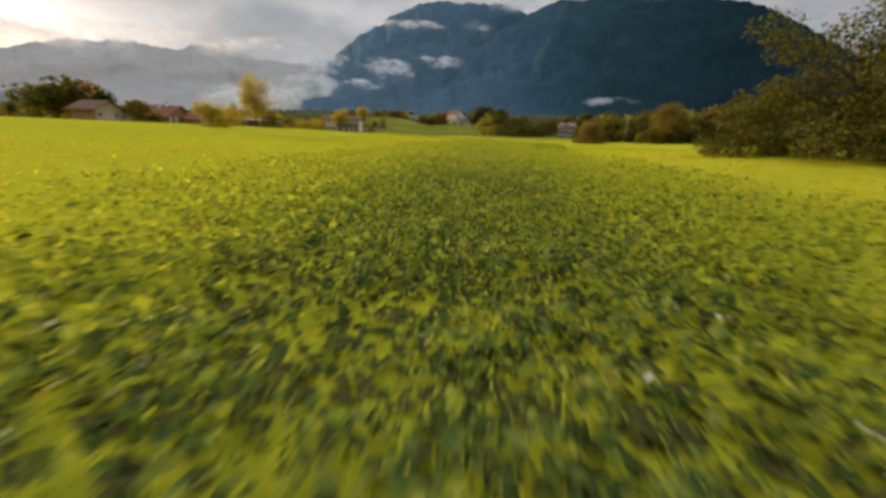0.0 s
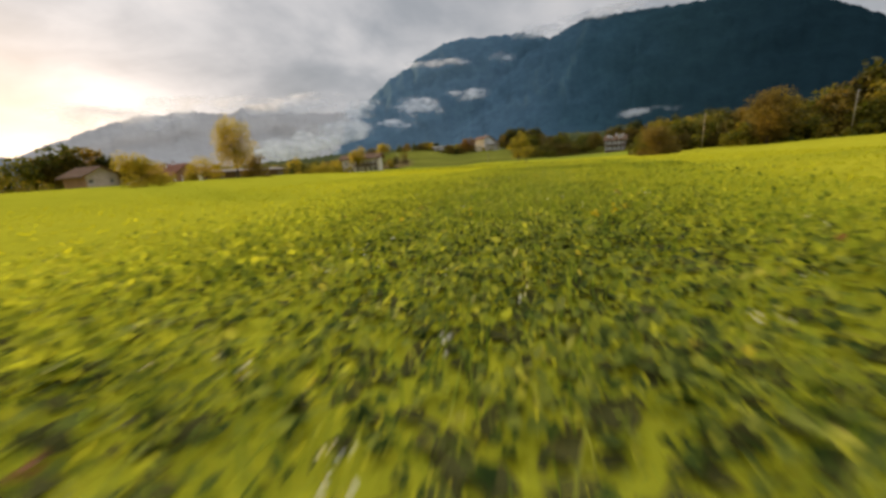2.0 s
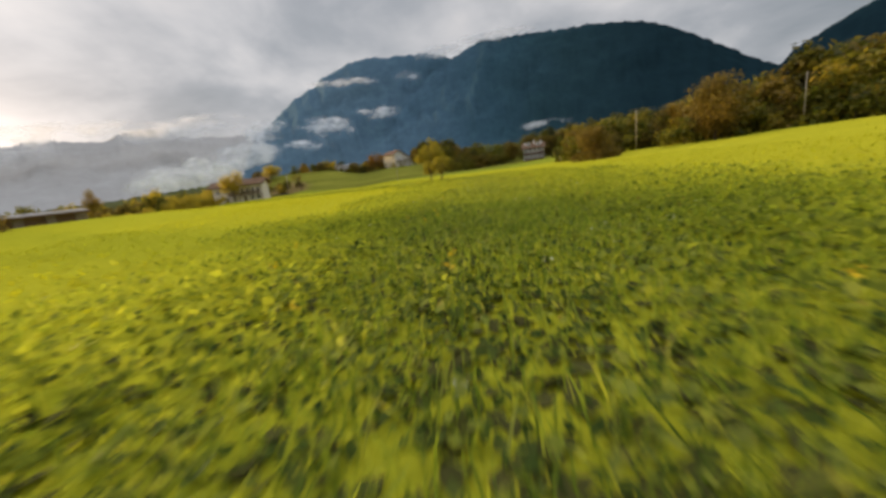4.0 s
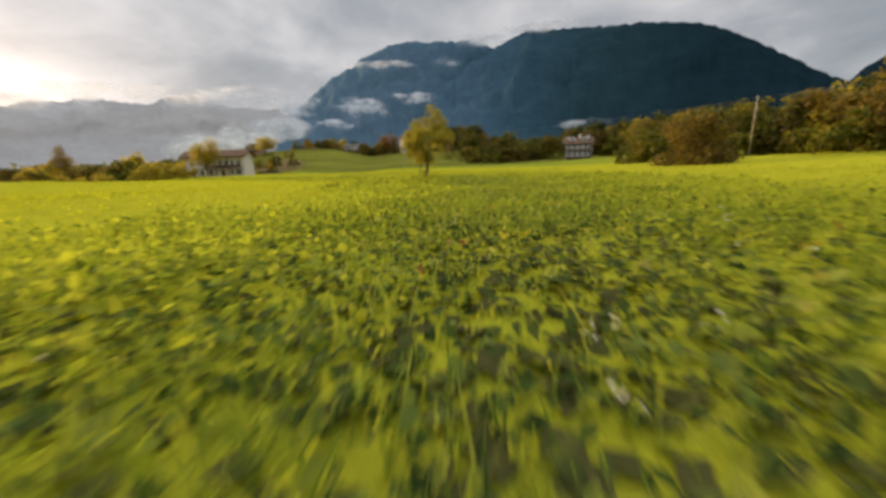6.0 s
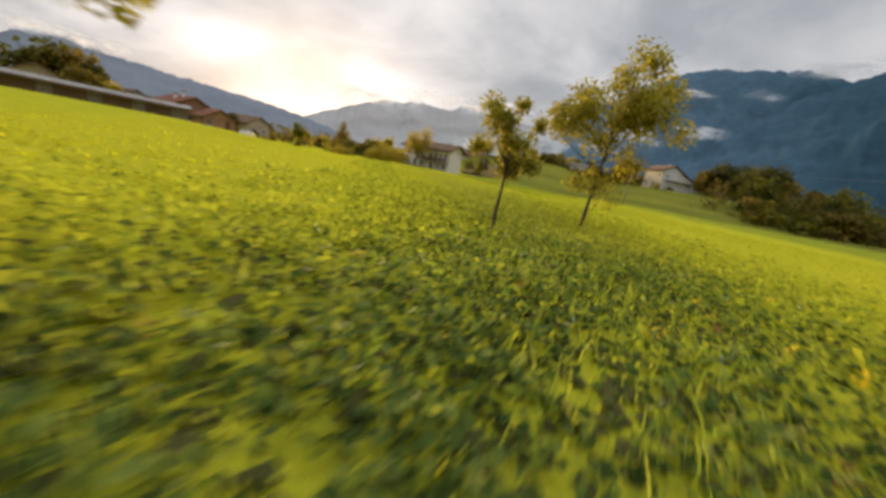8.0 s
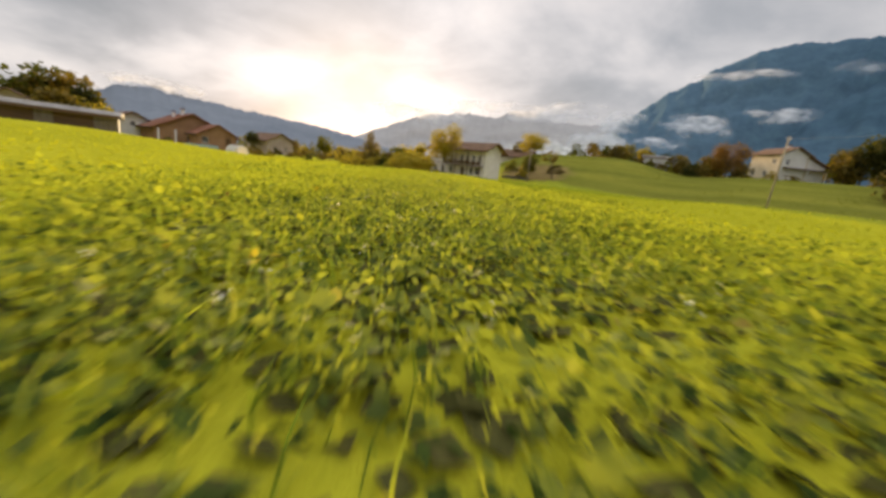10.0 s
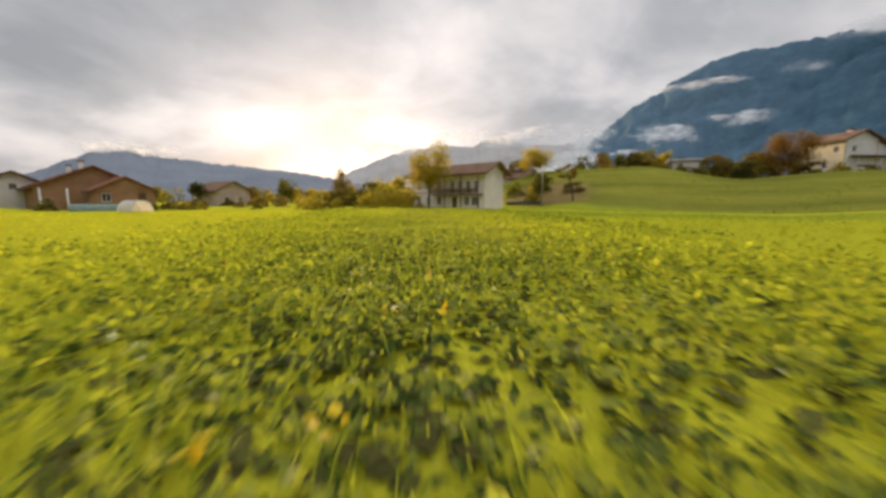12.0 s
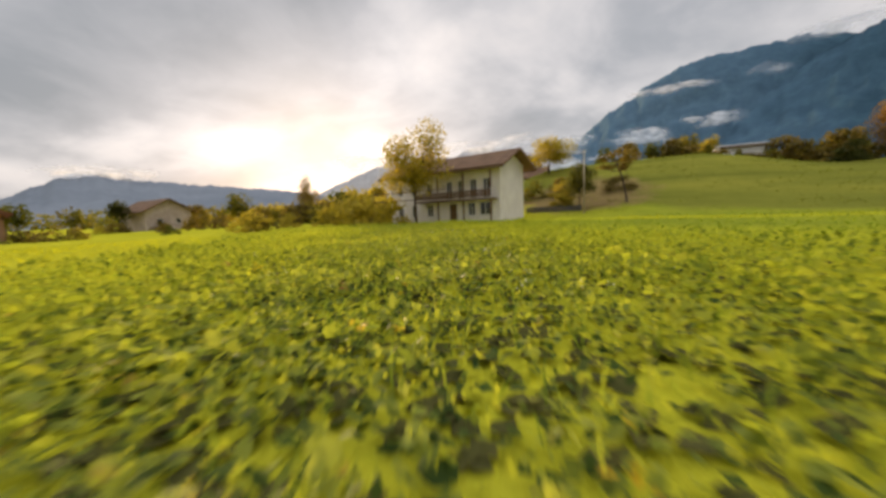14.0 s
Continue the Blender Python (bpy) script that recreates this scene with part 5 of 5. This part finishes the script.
def chalet():
    """Small dark chalet with white woodwork: shutters, two balconies and dormers under a brown roof."""
    c = house("chalet", at(61, 187.5, 0.1, -20), 7.4, 6.6, 4.6, 6.2, M_DARKROSE, M_TILE, "small dark rose chalet with white shutters, balconies and dormers",
              front=[(-3.2 + 1.65 * k, z, 0.8, 1.35) for k in range(4) for z in (0.6, 2.9)], chimneys=((-2.9, -1.2, 1.1), (0.4, -0.6, 1.3), (2.9, -0.8, 1.1)), shutters=M_FRAME)
    for z in (2.35, 0.2):
        bm = bmesh.new()
        box(bm, -3.7, -4.4, z - 0.12, 3.7, -3.302, z)
        bal = part("balcony", bm, M_TIMBER, c)
        bm = bmesh.new()
        box(bm, -3.7, -4.4, z + 0.80, 3.7, -4.32, z + 0.92)
        part("handrail", bm, M_FRAME, bal)
        for k in range(13):
            bm = bmesh.new()
            x = -3.66 + 0.61 * k
            box(bm, x - 0.05, -4.39, z + 0.002, x + 0.05, -4.33, z + 0.798)
            part("baluster", bm, M_FRAME, bal)
    for x in (-1.7, 1.8):
        bm = bmesh.new()
        prism(bm, [(x - 0.7, 5.2), (x + 0.7, 5.2), (x + 0.7, 6.0), (x, 6.6), (x - 0.7, 6.0)], -2.9, -0.6, lambda u, t, w: (u, t, w))
        bmesh.ops.recalc_face_normals(bm, faces=bm.faces)
        d = part("dormer", bm, M_WHITE, c)
        bm = bmesh.new()
        box(bm, x - 0.35, -2.95, 5.35, x + 0.35, -2.903, 6.0)
        part("pane", bm, M_GLASS, d)
    for x in (-3.72, 3.55):
        bm = bmesh.new()
        box(bm, x, -4.38, -0.6, x + 0.16, -4.24, 4.5)
        part("post", bm, M_FRAME, c)


chalet()
house("white_gable_house", at(-113, 133.4, 0.3, 6), 9, 7.0, 4.3, 6.1, M_WHITE, M_TILE, "white house with a broad gable and brown roof", right=[(-0.5, 3.0, 1.0, 1.1), (1.4, 0.8, 1.0, 1.2)], over=1.0)
hc = house("garden_house", at(-104, 142.8, 0.7, 2), 13, 15, 3.2, 6.9, M_OCHRE, M_RUSTTILE, "large low ochre house with a wide brown roof",
           right=[(-1.2, 0.7, 1.3, 1.4), (2.2, 0.0, 2.4, 2.3), (5.2, 0.7, 1.0, 1.4)], chimneys=((1.0, -2.2, 1.2), (2.6, -0.8, 1.3)), over=0.8)
for u in (-6.8, -3.6):
    bm = bmesh.new()
    tube(bm, [(7.0, u, -0.6), (7.0, u, 0.2), (7.0, u, 3.0)], [0.2, 0.17, 0.15], 10)
    part("column", bm, M_WHITE, hc)
house("garden_annex", at(-92.9, 145.8, 0.9, 2), 6, 8, 2.5, 4.7, M_OCHRE, M_RUSTTILE, "gabled ochre annex with a brown roof", right=[(-3.2, 0.6, 1.2, 1.4), (1.6, 0.0, 1.1, 2.1, "door")], over=0.6)
house("beige_house", at(-134, 177, 0.5, 8), 13, 10, 4.2, 6.8, M_ROSE, M_TILE, "beige house with a shallow brown roof", right=[(-2.5, 1.0, 1.1, 1.3), (1.5, 1.0, 1.1, 1.3)], over=1.0)
# dark timber leaves fill the bays in place of their shaded insides
house("field_shed", at(-56.2, 111.6, -0.05, 78), 25, 2.6, 1.6, 2.0, M_BOARD, M_SHEET, "long low shed with dark bays and a white end wall", category="shed", over=0.4,
      front=[(-11.6 + 4.7 * k, 0.0, 3.2, 1.45, "door") for k in range(5)], gable_mat=M_WHITE)
house("farm_barn", at(-103.5, 115.7, 0.2, -9), 8, 8.6, 3.0, 5.2, M_OCHRE, M_TILE, "broad brown-roofed farm building behind the long shed", right=[(-3.2, 0.8, 1.0, 1.2), (1.8, 0.8, 1.0, 1.2)], over=1.0, gable_mat=M_ROSE)
house("village_house", pose(-53, 217, 3.2, 0, 0, 10), 9, 8, 4.0, 6.0, M_WHITE, M_TILE, "white village house behind the old house", front=[(-3, 1.2, 1.0, 1.3), (1.5, 1.2, 1.0, 1.3)])



def garden_wall():
    """Low dark dry-stone wall along the foot of the slope, stone by stone."""
    rng = random.Random(5)
    w = thing("garden_wall", pose(-40.2, 189.4, 0, 0, 0, 4), "low dark dry-stone wall at the foot of the slope", "wall")
    for row_ in range(3):
        x = 0.0
        while x < 6.0:
            l = rng.uniform(0.3, 0.6)
            z = float(height(-40.2 + x, 189.4)) - 0.15 + row_ * 0.27
            bm = bmesh.new()
            box(bm, x, -0.22, z, x + l - 0.02, 0.22, z + 0.25)
            for v in bm.verts:
                v.co += Vector((rng.uniform(-0.03, 0.03), rng.uniform(-0.05, 0.05), rng.uniform(-0.02, 0.02)))
            part("stone", bm, M_STONE, w)
            x += l


garden_wall()

# ---------------- poles and cable ----------------


def utility_pole(x, y, tall, lean=0.0):
    t = thing("utility_pole", pose(x, y, float(height(x, y)), 0, lean, 25), "slim grey weathered wooden utility pole", "pole", "poles along the power line")
    bm = bmesh.new()
    tube(bm, [(0, 0, -0.6), (0, 0, tall * 0.5), (0, 0, tall)], [0.095, 0.085, 0.07], 10)
    part("shaft", bm, M_POLE, t)
    for u, z in ((-0.17, 0.3), (0.17, 0.3)):
        bm = bmesh.new()
        tube(bm, [(u * 0.4, 0, tall - z - 0.05), (u, 0, tall - z - 0.02), (u, 0, tall - z + 0.06), (u, 0, tall - z + 0.16)], [0.015, 0.02, 0.045, 0.03], 8)
        part("insulator", bm, M_FRAME, t)
    return Vector((x, y, float(height(x, y)) + tall - 0.28))


def cable(a, b, sag):
    bm = bmesh.new()
    pts = [tuple(a.lerp(b, t) - Vector((0, 0, sag * 4 * t * (1 - t)))) for t in np.linspace(0, 1, 22)]
    tube(bm, pts, [0.010] * 22, 5)
    tagged(part("overhead_cable", bm, M_WIRE), "thin pale cable strung between wooden poles", "cable", "cables of the power line")


tops = [utility_pole(96, 62, 8.2), utility_pole(72, 100, 8.2), utility_pole(59, 123, 8.3, 1.6), utility_pole(6.9, 166.2, 7.2, 1.4)]
for a, b in zip(tops, tops[1:]):
    cable(a, b, 0.012 * (b - a).length)
utility_pole(-32.9, 187.9, 6.9)

# ---------------- greenhouse and garden things ----------------


def poly_tunnel():
    t = thing("poly_tunnel", at(-71.6, 143.4, 0.12, -65), "white plastic-covered greenhouse tunnel with an open end", "greenhouse")
    hw, hh, hl = 1.5, 1.55, 1.25
    arc = [(hw * math.cos(a), hh * math.sin(a)) for a in np.linspace(0, math.pi, 17)]
    bm = bmesh.new()
    outer = [[bm.verts.new((x, y, z + 0.0)) for x, z in arc] for y in np.linspace(-hl, hl, 9)]
    inner = [[bm.verts.new((x * 0.985, y, z * 0.985)) for x, z in arc] for y in np.linspace(-hl, hl, 9)]
    for g in (outer, inner):
        for r0, r1 in zip(g, g[1:]):
            for k in range(16):
                bm.faces.new((r0[k], r0[k + 1], r1[k + 1], r1[k])).smooth = True
    for e in (0, -1):
        for k in range(16):
            bm.faces.new((outer[e][k], outer[e][k + 1], inner[e][k + 1], inner[e][k]))
    part("cover", bm, M_FILM, t)
    for y in np.linspace(-hl, hl, 5):
        bm = bmesh.new()
        tube(bm, [(x * 1.01, y, z * 1.01) for x, z in arc], [0.03] * 17, 6)
        part("hoop", bm, M_METAL, t)
    bm = bmesh.new()
    fan = [bm.verts.new((x * 0.97, -hl + 0.1, z * 0.97)) for x, z in arc]
    fan2 = [bm.verts.new((x * 0.97, -hl + 0.13, z * 0.97)) for x, z in arc]
    bm.faces.new(fan), bm.faces.new(fan2[::-1])
    part("end_sheet", bm, M_FILM, t)


poly_tunnel()


def net_frame():
    t = thing("garden_net", at(-86, 141.5, 0.0, 80), "low garden frame covered with teal green netting", "net")
    bm = bmesh.new()
    arc = [(1.2 * math.cos(a), 1.1 * math.sin(a)) for a in np.linspace(0, math.pi, 11)]
    prism(bm, arc, -3.0, 3.0, lambda u, tt, w: (tt, u, w))
    part("netting", bm, M_NET, t)
    for x in np.linspace(-3.0, 3.0, 4):
        bm = bmesh.new()
        tube(bm, [(x, u * 1.02, w * 1.02) for u, w in arc], [0.025] * 11, 6)
        part("hoop", bm, M_METAL, t)


net_frame()
